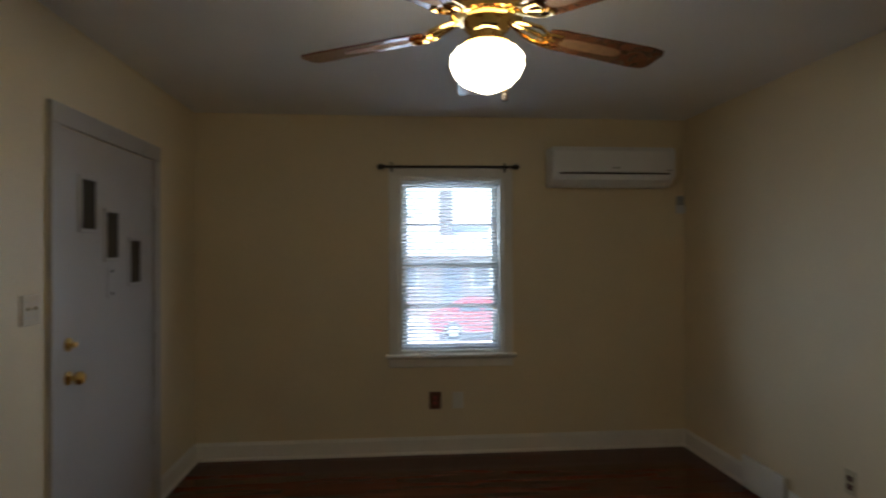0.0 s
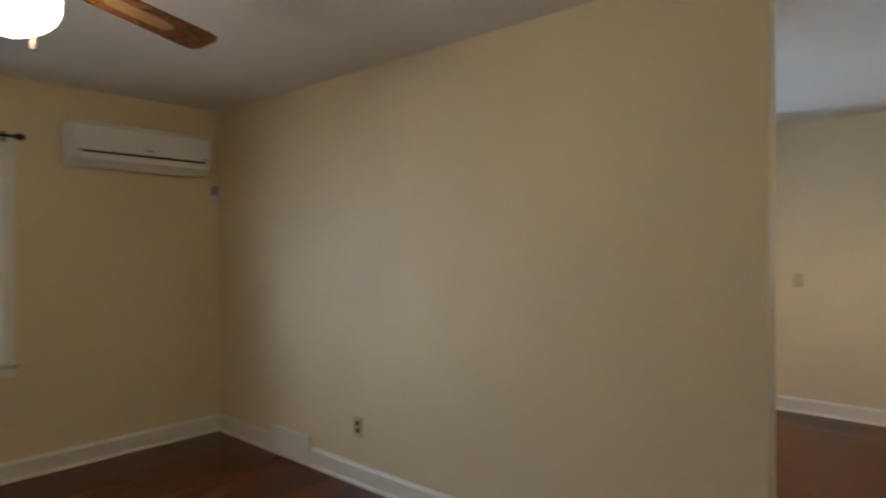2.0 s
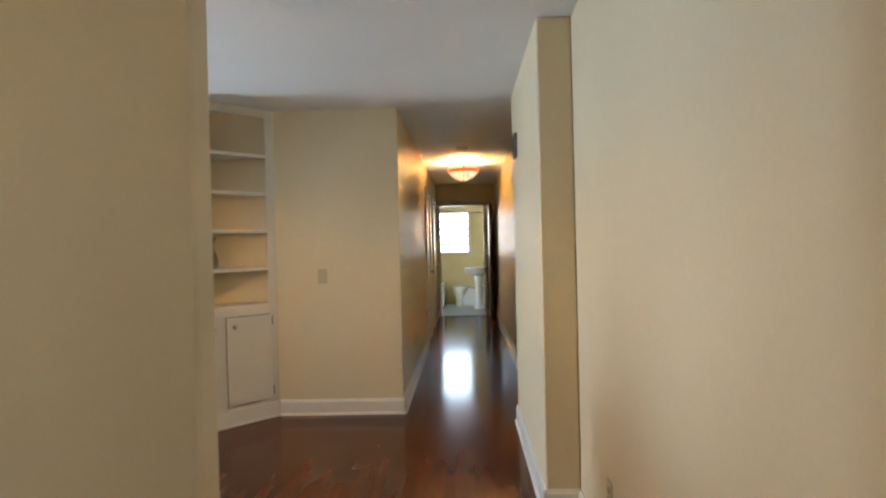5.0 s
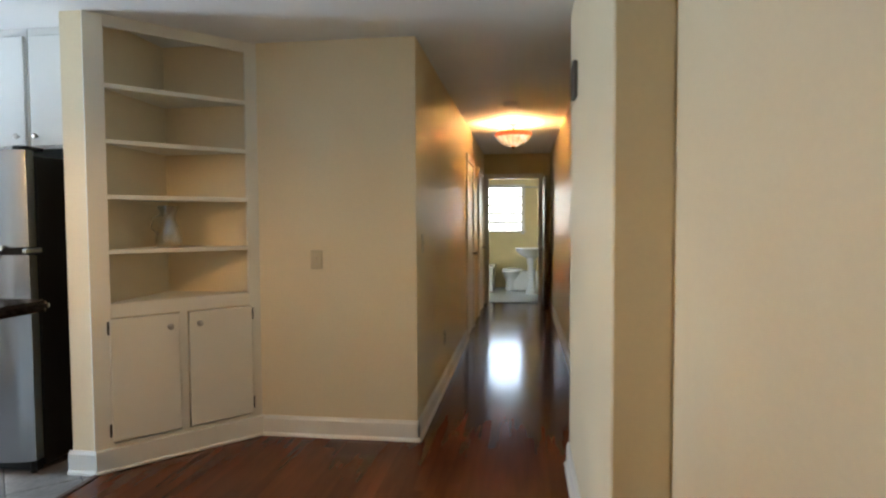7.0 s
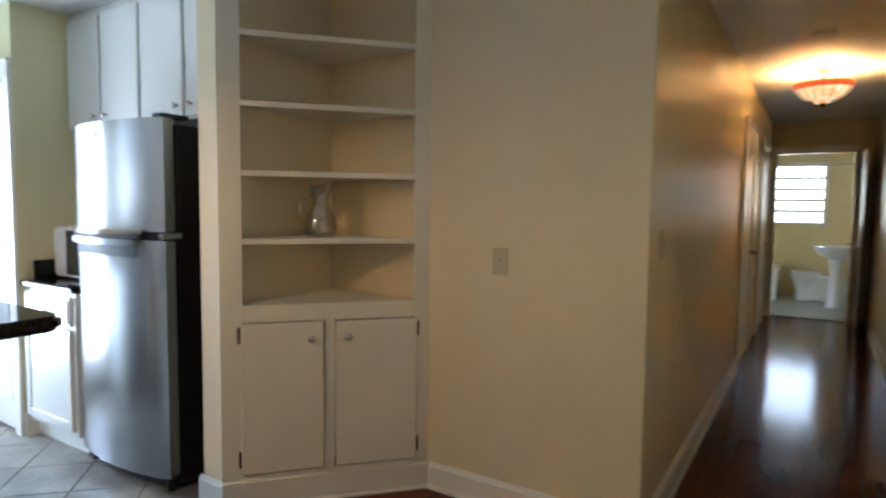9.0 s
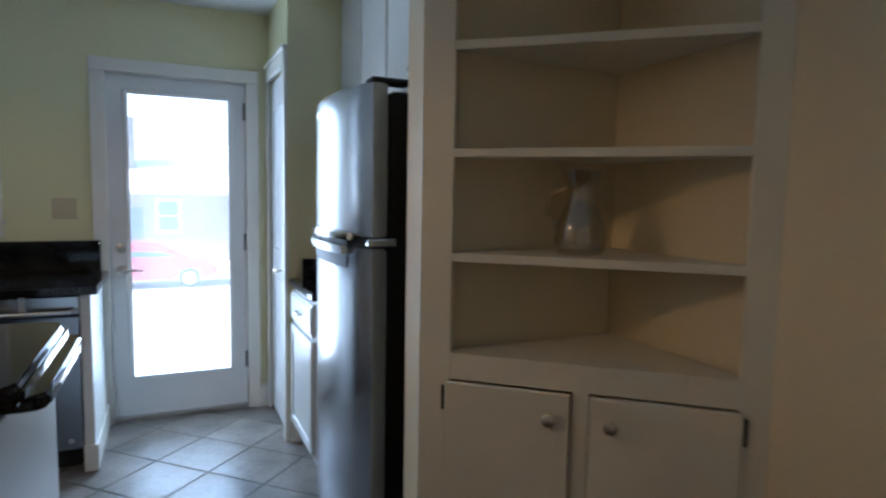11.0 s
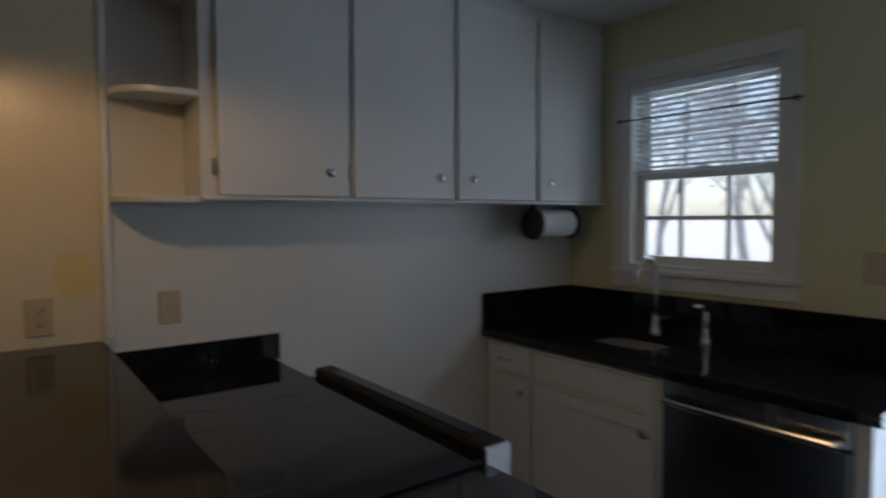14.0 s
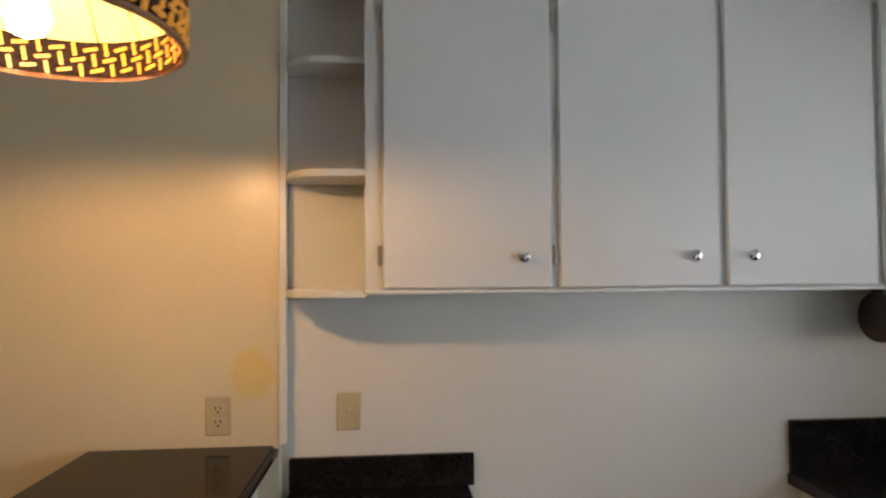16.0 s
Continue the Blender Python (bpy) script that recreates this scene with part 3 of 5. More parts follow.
wall_plate("wall_outlet", (-1.886, YN, 0.384), "-y", "red-brown outlet plate low on the cream wall", BROWNP, body=REDP, w=0.085, h=0.125)
wall_plate("cable_plate", (-1.721, YN, 0.382), "-y", "blank pale cover plate low on the cream wall", TRIM, kind="blank", w=0.08, h=0.12)
wall_plate("wall_outlet", (0, 2.475, 0.34), "-x", "brown outlet with pale plate low on the cream wall", IVORY, body=BROWNP)
wall_plate("light_switch", (XE, 0.815, 1.109), "-x", "ivory double light switch on the dining wall", IVORY, "switch", w=0.075)
wall_plate("light_switch", (3.60, YH, 1.2), "-y", "ivory light switch on the hall wall", IVORY, "switch")
wall_plate("wall_outlet", (4.65, YH, 0.40), "-y", "ivory outlet low on the hall wall", IVORY)
wall_plate("light_switch", (XW, 2.178, 1.242), "x", "ivory light switch beside the entry door", IVORY, "switch", w=0.12)
wall_plate("wall_outlet", (XD, 1.625, 1.15), "x", "ivory outlet above the bar ledge", IVORY)
wall_plate("light_switch", (XK, 2.005, 1.142), "x", "ivory light switch on the kitchen wall", IVORY, "switch")
wall_plate("light_switch", (1.53, YN, 1.255), "-y", "ivory double switch beside the kitchen door", IVORY, "switch", w=0.118)
wall_plate("wall_outlet", (1.0, YS, 0.35), "y", "ivory outlet low on the south wall", IVORY)

# baseboard air register on the living east wall
vr = thing("floor_register", (-0.02, 3.1, 0.02), "white painted metal air register on the baseboard", "air vent")
part("frame", box(-0.045, 2.91, 0.02, -0.017, 3.31, 0.20, 0.006), TRIM, vr)
for i in range(11):
    part("fin", box(-0.048, 2.94, 0.04 + i * 0.013, -0.044, 3.28, 0.046 + i * 0.013), TRIM, vr)

# entry door in the west wall
ed = thing("door_entry", (XW, 2.90, 0), "grey-beige flush entry door with three staggered small panes", "door", kind="structure")
DY0, DY1, DZ = 2.375, 3.335, 1.985
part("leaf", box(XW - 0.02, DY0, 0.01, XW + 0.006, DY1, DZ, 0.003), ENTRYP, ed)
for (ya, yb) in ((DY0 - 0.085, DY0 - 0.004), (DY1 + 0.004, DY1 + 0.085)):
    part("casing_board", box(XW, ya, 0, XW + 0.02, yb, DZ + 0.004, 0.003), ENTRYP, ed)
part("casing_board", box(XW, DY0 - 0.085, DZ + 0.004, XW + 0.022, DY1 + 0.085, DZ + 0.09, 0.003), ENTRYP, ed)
PW, PH = 0.082, 0.128
for yc, zc in ((2.60, 1.677), (2.83, 1.545), (3.09, 1.412)):
    fr = bmesh.new()
    for a in ((yc - PW, zc - PH, yc - PW + 0.018, zc + PH), (yc + PW - 0.018, zc - PH, yc + PW, zc + PH), (yc - PW + 0.018, zc + PH - 0.018, yc + PW - 0.018, zc + PH), (yc - PW + 0.018, zc - PH, yc + PW - 0.018, zc - PH + 0.018)):
        box(XW + 0.004, a[0], a[1], XW + 0.016, a[2], a[3], 0.002, bm=fr)
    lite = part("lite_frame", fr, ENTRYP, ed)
    part("lite_pane", box(XW + 0.005, yc - PW + 0.018, zc - PH + 0.018, XW + 0.009, yc + PW - 0.018, zc + PH - 0.018), mat("dark_door_glass", (0.02, 0.02, 0.025), 0.06), lite, "dark narrow pane")
for zz in (1.07, 0.928):
    rose = [(0.0, 0.0), (0.03, 0.0), (0.03, 0.006), (0.012, 0.012), (0.011, 0.03)]
    knob = rose + ([(0.026, 0.036), (0.03, 0.05), (0.022, 0.064), (0, 0.068)] if zz < 1 else [(0.014, 0.034), (0, 0.036)])
    part("door_knob" if zz < 1 else "deadbolt", lathe(knob, (XW + 0.006, 2.435, zz), axis="X", seg=20), BRASS, ed, "polished brass", soft=True)
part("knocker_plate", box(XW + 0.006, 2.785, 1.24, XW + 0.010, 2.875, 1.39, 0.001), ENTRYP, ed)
for zz in (1.26, 1.37):
    part("screw", rod((XW + 0.009, 2.83, zz), (XW + 0.013, 2.83, zz), 0.008, seg=10), BRONZE, ed)
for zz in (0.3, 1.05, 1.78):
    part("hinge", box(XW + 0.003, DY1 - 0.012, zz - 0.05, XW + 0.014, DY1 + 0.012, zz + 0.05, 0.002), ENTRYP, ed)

# kitchen door, glazed
kd = thing("door_kitchen", (2.13, YN + 0.03, 0), "white exterior door with one full-length glass pane", "door", kind="structure")
KX0, KX1, KZ0, KZ1 = 1.72, 2.51, 0.03, 2.025
GX0, GX1, GZ0, GZ1 = 1.847, 2.393, 0.262, 1.913
fr = bmesh.new()
for a in ((KX0 + 0.022, KZ0, GX0, KZ1 - 0.012), (GX1, KZ0, KX1 - 0.022, KZ1 - 0.012), (GX0, GZ1, GX1, KZ1 - 0.012), (GX0, KZ0, GX1, GZ0)):
    box(a[0], YN + 0.012, a[1], a[2], YN + 0.056, a[3], bm=fr)
part("leaf", fr, DOORW, kd)
fr = bmesh.new()
for a in ((GX0 - 0.022, GZ0 - 0.022, GX0 + 0.006, GZ1 + 0.022), (GX1 - 0.006, GZ0 - 0.022, GX1 + 0.022, GZ1 + 0.022), (GX0 + 0.006, GZ1 - 0.006, GX1 - 0.006, GZ1 + 0.022), (GX0 + 0.006, GZ0 - 0.022, GX1 - 0.006, GZ0 + 0.006)):
    box(a[0], YN + 0.004, a[1], a[2], YN + 0.014, a[3], 0.003, bm=fr)
part("glazing_bead", fr, DOORW, kd)
p = part("pane", box(GX0, YN + 0.03, GZ0, GX1, YN + 0.036, GZ1), VEILED_DOOR, kd)
part("head_jamb", box(KX0 + 0.02, YN + 0.002, 2.0145, KX1 - 0.02, YN + 0.158, 2.0295), TRIM, kd)
p.visible_shadow = False
part("jamb", join(box(KX0 + 0.002, YN + 0.002, 0, KX0 + 0.02, YN + 0.158, KZ1), box(KX1 - 0.02, YN + 0.002, 0, KX1 - 0.002, YN + 0.158, KZ1)), TRIM, kd)
part("sill_plate", box(KX0 + 0.02, YN + 0.0, -0.01, KX1 - 0.02, YN + 0.158, 0.026, 0.004), NICKEL, kd, "metal threshold")
for zz in (1.03, 0.90):
    rose = [(0.0, 0.0), (0.03, 0.0), (0.03, 0.006), (0.013, 0.012), (0.011, 0.034)]
    part("deadbolt" if zz > 1 else "rose", lathe(rose + [(0.013, 0.036), (0, 0.037)], (1.803, YN + 0.012, zz), axis="-Y", seg=18), NICKEL, kd, "satin nickel", soft=True)
part("lever", tube([(1.803, YN - 0.02, 0.90), (1.815, YN - 0.035, 0.90), (1.86, YN - 0.04, 0.903), (1.91, YN - 0.034, 0.898)], 0.007), NICKEL, kd, "satin nickel lever", soft=True)
for zz in (0.315, 1.055, 1.85):
    b = box(KX1 - 0.034, YN - 0.004, zz - 0.05, KX1 - 0.006, YN + 0.014, zz + 0.05, 0.002)
    rod((KX1 - 0.02, YN - 0.006, zz - 0.054), (KX1 - 0.02, YN - 0.006, zz + 0.054), 0.007, bm=b, seg=10)
    part("hinge", b, DSTEEL, kd)

# thin tension rod across the kitchen window
tr_ = thing("cafe_rod", (0.80, YN - 0.03, 1.94), "thin dark tension rod across the kitchen window", "curtain rod")
part("pole", rod((0.395, YN - 0.032, 1.928), (1.262, YN - 0.032, 1.916), 0.004, seg=8), BRONZE, tr_, soft=True)
for xx, zz in ((0.40, 1.928), (1.235, 1.916)):
    part("bracket", box(xx - 0.006, YN - 0.034, zz - 0.012, xx + 0.006, YN - 0.018, zz + 0.012, 0.002), BRONZE, tr_)

# closet door in the kitchen
cd = thing("door_closet", (CX, 3.79, 0), "narrow white panelled closet door with lever handle", "door", kind="structure")
part("leaf", box(CX + 0.006, 3.53, 0.012, CX + 0.04, 4.02, 2.02, 0.003), DOORW, cd)
for (za, zb) in ((0.18, 0.86), (1.02, 1.86)):
    b = bmesh.new()
    for a in ((3.60, za, 3.615, zb), (3.935, za, 3.95, zb), (3.615, za, 3.935, za + 0.015), (3.615, zb - 0.015, 3.935, zb)):
        box(CX + 0.001, a[0], a[1], CX + 0.008, a[2], a[3], 0.002, bm=b)
    part("panel_moulding", b, DOORW, cd)
part("casing_board", box(CX - 0.02, 3.452, 0, CX, 3.525, 2.03, 0.003), TRIM, cd)
part("casing_board", box(CX - 0.02, 4.025, 0, CX, 4.068, 2.03, 0.003), TRIM, cd)
part("casing_board", box(CX - 0.022, 3.452, 2.03, CX, 4.068, 2.11, 0.003), TRIM, cd)
part("head_cap", box(CX - 0.034, 3.44, 2.11, CX, 4.07, 2.13, 0.004), TRIM, cd)
part("lever", tube([(CX + 0.004, 3.60, 0.93), (CX - 0.04, 3.60, 0.93), (CX - 0.046, 3.63, 0.93), (CX - 0.043, 3.69, 0.932)], 0.007), NICKEL, cd, "satin nickel lever", soft=True)

# ---------------------------------------------------------------- ceiling fan
FX, FY, FZ = -1.902, 1.612, 2.158
fan = thing("ceiling_fan", (FX, FY, 2.0), "brass ceiling fan with dark wooden blades and lit opal globe", "ceiling fan")
part("canopy", lathe([(0, H), (0.075, H), (0.075, H - 0.02), (0.055, H - 0.05), (0.03, H - 0.062), (0.03, H - 0.09)], (FX, FY, 0)), BRASS, fan, soft=True)
part("motor_housing", lathe([(0.03, 2.336), (0.09, 2.326), (0.135, 2.301), (0.15, 2.266), (0.145, 2.226), (0.115, 2.198), (0.115, 2.181), (0.08, 2.171), (0.0, 2.171)], (FX, FY, 0)), BRASS, fan, soft=True)
part("motor_band", lathe([(0.147, 2.281), (0.153, 2.276), (0.153, 2.251), (0.147, 2.246)], (FX, FY, 0)), mat("pierced_brass", (0.35, 0.22, 0.07), 0.35, metal=1, bump=0.8, bump_scale=60), fan, soft=True)
part("switch_cup", lathe([(0.075, 2.172), (0.07, 2.146), (0.055, 2.131), (0.055, 2.116), (0.07, 2.108), (0.072, 2.098), (0.06, 2.091), (0.055, 2.088)], (FX, FY, 0)), BRASS, fan, soft=True)
part("globe", lathe([(0.054, 2.101), (0.06, 2.094), (0.095, 2.081), (0.112, 2.061), (0.113, 2.031), (0.10, 2.001), (0.075, 1.976), (0.045, 1.961), (0.02, 1.951), (0, 1.948)], (FX, FY, 0)), GLOBE, fan, "lit opal schoolhouse globe", soft=True)
part("pull_chain", rod((FX + 0.06, FY + 0.03, 2.106), (FX + 0.06, FY + 0.03, 1.961), 0.0015, seg=6), BRASS, fan)
part("chain_pull", lathe([(0, 0.03), (0.008, 0.022), (0.009, 0.004), (0, 0)], (FX + 0.06, FY + 0.03, 1.931), seg=10), BRONZE, fan)
for ang in (86, 158, 230, 302, 14):
    rot = Matrix.Translation((FX, FY, FZ)) @ Matrix.Rotation(radians(ang), 4, "Z")
    tiltm = rot @ Matrix.Rotation(radians(4), 4, "Y") @ Matrix.Rotation(radians(-8), 4, "X")
    outline = [(0.20, -0.052), (0.24, -0.06), (0.57, -0.07), (0.615, -0.064), (0.63, -0.04), (0.63, 0.04), (0.615, 0.064), (0.57, 0.07), (0.24, 0.06), (0.20, 0.052)]
    b = prism(outline, -0.003, 0.003, bevel=0.001)
    b.transform(tiltm)
    blade = part("blade", b, BLADEW, fan, "dark walnut blade")
    b = bmesh.new()
    n = 20
    pts = []
    for i in range(n):
        a = 2 * math.pi * i / n
        ca, sa = math.cos(a), math.sin(a)
        pts.append((0.37 + 0.115 * abs(ca) ** 0.6 * (1 if ca > 0 else -1), 0.028 * abs(sa) ** 0.6 * (1 if sa > 0 else -1)))
    prism(pts, -0.0042, 0.0042, bm=b)
    b.transform(tiltm)
    part("cane_inset", b, CANE, blade, "woven cane inset")
    b = bmesh.new()
    for s in (-1, 1):
        tube([(0.085, s * 0.012, 0.03), (0.13, s * 0.03, 0.018), (0.17, s * 0.042, 0.006), (0.20, s * 0.03, -0.006), (0.215, s * 0.01, -0.008)], 0.007, bm=b, seg=6)
        tube([(0.18, s * 0.012, -0.006), (0.21, s * 0.036, -0.008), (0.245, s * 0.036, -0.008), (0.25, s * 0.014, -0.008)], 0.006, bm=b, seg=6)
    rod((0.09, 0, 0.028), (0.235, 0, -0.008), 0.008, bm=b, seg=8)
    b.transform(tiltm)
    part("blade_bracket", b, BRASS, fan, "pierced brass blade bracket", soft=True)

# ---------------------------------------------------------------- corner cupboard
A, B = Vector((XE, 1.185)), Vector((2.715, 1.80))
L = (B - A).length
ang = math.degrees(math.atan2(B.y - A.y, B.x - A.x))
cup = thing("corner_cupboard", (A.x, A.y, 0), "ivory painted built-in corner cupboard with open shelves above two doors", "cabinet", rz=ang)
inv = (Matrix.Translation((A.x, A.y, 0)) @ Matrix.Rotation(radians(ang), 4, "Z")).inverted()


def cup_local(x, y):
    v = inv @ Vector((x, y, 0))
    return v.x, v.y


U0, U1 = 0.075, L - 0.085
ZS = (0.905, 1.195, 1.49, 1.785, 2.08)
part("stile", box(0.0, -0.02, 0, U0, 0.0, H - 0.002, 0.002), CABW, cup)
part("stile", box(U1, -0.02, 0, L + 0.012, 0.0, H - 0.002, 0.002), CABW, cup)
part("top_rail", box(U0, -0.02, 2.375, U1, 0.0, H - 0.002), CABW, cup)
part("rail", box(U0, -0.02, 0.83, U1, 0.0, 0.905), CABW, cup)
part("bottom_rail", box(U0, -0.02, 0.0, U1, 0.0, 0.145), CABW, cup)
mid = (U0 + U1) / 2 + 0.01
part("centre_stile", box(mid - 0.022, -0.02, 0.145, mid + 0.022, 0.0, 0.83), CABW, cup)
cl = cup_local(XE - 0.003, 1.797)
for i, z in enumerate(ZS):
    pts = [(0.03, -0.003), (L - 0.03, -0.003), (cl[0] + 0.0, cl[1] + 0.004)]
    th = 0.02
    b = prism(pts if i == 0 else [(0.05, -0.012), (L - 0.05, -0.012), cl], z - th, z + 0.0)
    part("shelf", b, CABW, cup)
    if i:
        part("shelf_edge", box(U0 - 0.005, -0.014, z - 0.024, U1 + 0.005, -0.002, z + 0.001, 0.002), CABW, cup)
for (ua, ub) in ((U0 - 0.012, mid - 0.026), (mid + 0.026, U1 + 0.012)):
    left = ua > mid
    d = part("door", box(ua, 0.001, 0.155, ub, 0.019, 0.825, 0.004), CABW, cup)
    ku = ua + 0.055 if left else ub - 0.055
    part("knob", lathe([(0, 0), (0.011, 0), (0.007, 0.008), (0.009, 0.014), (0.017, 0.02), (0.017, 0.027), (0.008, 0.033), (0, 0.033)], (ku, 0.019, 0.755), axis="Y", seg=18), NICKEL, d, "satin nickel knob", soft=True)
    hu = ub + 0.006 if left else ua - 0.006
    for zz in (0.775, 0.22):
        part("hinge", rod((hu, 0.006, zz - 0.035), (hu, 0.006, zz + 0.035), 0.006, seg=8), BRONZE, d, "dark metal hinge")
part("base_moulding", box(-0.02, 0.001, 0, L + 0.012, 0.018, 0.125, 0.004), TRIM, cup)
part("shoe_moulding", box(-0.02, 0.018, 0, L + 0.012, 0.03, 0.018, 0.004), TRIM, cup)

# glass pitcher on the cupboard shelf
vz = 1.198
vs = thing("glass_pitcher", (3.13, 1.62, vz), "clear glass pitcher vase standing on the cupboard shelf", "vase")
outer = [(0.0, 0.0), (0.062, 0.0), (0.07, 0.012), (0.075, 0.04), (0.068, 0.085), (0.045, 0.14), (0.038, 0.17), (0.046, 0.205), (0.062, 0.24)]
inner = [(r - 0.004, z + (0.012 if i < 2 else 0)) for i, (r, z) in enumerate(outer)][:0:-1]
part("body", lathe(outer + [(r, z) for r, z in inner] + [(0.0, 0.014)], (3.13, 1.62, vz), seg=28), VASE, vs, soft=True)
part("handle", tube([(3.13 - 0.035, 1.62 + 0.02, vz + 0.19), (3.13 - 0.075, 1.62 + 0.05, vz + 0.17), (3.13 - 0.085, 1.62 + 0.056, vz + 0.11), (3.13 - 0.055, 1.62 + 0.035, vz + 0.075)], 0.006), VASE, vs, soft=True)

# wall chime on the chase
ch = thing("door_chime", (2.80, YT, 1.92), "small dark wooden-cased box high on the wall", "door chime")
part("case", box(2.74, YT, 1.92, 2.86, YT + 0.022, 2.09, 0.005), mat("brown_case", (0.10, 0.07, 0.05), 0.45), ch)
part("grille", box(2.755, YT + 0.021, 1.94, 2.845, YT + 0.026, 2.07, 0.002), BRONZE, ch)

# ---------------------------------------------------------------- hall
hl = thing("hall_ceiling_lamp", (6.65, -0.335, 2.17), "stained-glass bowl ceiling lamp, lit, on a short stem", "ceiling lamp")
part("canopy", lathe([(0, H), (0.06, H), (0.058, H - 0.015), (0.02, H - 0.03), (0.008, H - 0.035), (0.008, 2.20), (0, 2.20)], (6.65, -0.335, 0)), BRONZE, hl, soft=True)
STAIN = glow("stained_glass", (1.0, 0.62, 0.30), 0.15, (0.5, 0.35, 0.2))
REDGL = glow("red_art_glass", (1.0, 0.16, 0.04), 0.10, (0.3, 0.05, 0.02))
nt = STAIN.node_tree
vor = nt.nodes.new("ShaderNodeTexVoronoi")
vor.inputs["Scale"].default_value = 9
ramp = nt.nodes.new("ShaderNodeValToRGB")
ramp.color_ramp.interpolation = "CONSTANT"
for i, (pos, col) in enumerate(((0.0, (1.0, 0.68, 0.36, 1)), (0.45, (1.0, 0.80, 0.55, 1)), (0.66, (0.9, 0.24, 0.05, 1)), (0.82, (0.75, 0.50, 0.12, 1)))):
    e = ramp.color_ramp.elements[i] if i < 2 else ramp.color_ramp.elements.new(pos)
    e.position, e.color = pos, col
nt.links.new(vor.outputs["Color"], ramp.inputs[0])
nt.links.new(ramp.outputs[0], nt.nodes["Principled BSDF"].inputs["Emission Color"])
LX, LY = 6.65, -0.335
part("rim_band", lathe([(0.200, 2.335), (0.207, 2.330), (0.203, 2.305), (0.192, 2.290)], (LX, LY, 0)), REDGL, hl, "deep red glass rim band", soft=True)
part("bowl", lathe([(0.192, 2.290), (0.155, 2.245), (0.11, 2.208), (0.06, 2.188), (0.03, 2.18), (0.0, 2.179)], (LX, LY, 0)), STAIN, hl, "cream, amber and red stained-glass bowl", soft=True)
came = bmesh.new()
for i in range(16):
    a = 2 * math.pi * i / 16
    tube([(LX + q * math.cos(a), LY + q * math.sin(a), z) for q, z in ((0.207, 2.333), (0.205, 2.305), (0.194, 2.289), (0.157, 2.243), (0.112, 2.206), (0.06, 2.186))], 0.003, bm=came, seg=5)
part("leading", came, BRONZE, hl, "dark lead lines")
part("finial", lathe([(0, 2.182), (0.03, 2.178), (0.022, 2.166), (0.014, 2.156), (0, 2.147)], (6.65, -0.335, 0), seg=14), BRONZE, hl, soft=True)
for dy in (-0.07, 0.07):
    part("bulb", lathe([(0, 0.03), (0.02, 0.022), (0.028, 0), (0.02, -0.022), (0, -0.03)], (6.65, -0.335 + dy, 2.290), seg=12), BULBH, hl, "lit bulb", soft=True)
sm = single("smoke_alarm", lathe([(0, 0), (0.05, 0), (0.064, 0.01), (0.066, 0.034), (0, 0.034)], (5.48, -0.325, H - 0.034)), PLAST, "round white smoke alarm on the hall ceiling", "smoke alarm", soft=True)


def hall_door(x0, x1):
    d = thing("door_hall", ((x0 + x1) / 2, YH, 0), "white hall door in white casing, closed", "door", kind="structure")
    part("leaf", box(x0, YH - 0.008, 0.01, x1, YH + 0.002, 2.02, 0.003), DOORW, d)
    for xa, xb in ((x0 - 0.075, x0 - 0.003), (x1 + 0.003, x1 + 0.075)):
        part("casing_board", box(xa, YH - 0.022, 0, xb, YH, 2.03, 0.003), TRIM, d)
    part("casing_board", box(x0 - 0.09, YH - 0.026, 2.03, x1 + 0.09, YH, 2.11, 0.003), TRIM, d)
    part("door_knob", lathe([(0, 0), (0.03, 0), (0.03, 0.006), (0.012, 0.012), (0.012, 0.03), (0.028, 0.04), (0.028, 0.058), (0, 0.066)], (x1 - 0.07, YH - 0.008, 0.95), axis="-Y", seg=16), NICKEL, d, soft=True)


hall_door(6.61, 7.37)
hall_door(8.35, 9.11)
# bathroom doorway casing and its open door
bc = thing("door_casing_bath", (XB, -0.32, 0), "white casing round the bathroom doorway", "door frame", kind="structure")
part("casing_board", box(XB - 0.02, BD[0], 0, XB, BD[0] + 0.07, 2.04, 0.003), TRIM, bc)
part("casing_board", box(XB - 0.02, BD[1] - 0.07, 0, XB, BD[1], 2.04, 0.003), TRIM, bc)
part("casing_board", box(XB - 0.022, BD[1] - 0.07, 2.04, XB, BD[0] + 0.07, 2.12, 0.003), TRIM, bc)
bdoor = thing("door_bath", (XB - 0.02, BD[1], 0), "door standing open against the hall wall, shadow put into its dark colour", "door", kind="structure")
# the leaf's dark brown paints in the shadow at the door
part("leaf", box(8.90, -0.79, 0.012, XB - 0.03, -0.755, 2.02, 0.003), SHADEWOOD, bdoor)
part("door_knob", lathe([(0, 0), (0.03, 0), (0.03, 0.006), (0.012, 0.012), (0.012, 0.03), (0.027, 0.04), (0, 0.062)], (8.97, -0.755, 0.95), axis="Y", seg=14), NICKEL, bdoor, soft=True)

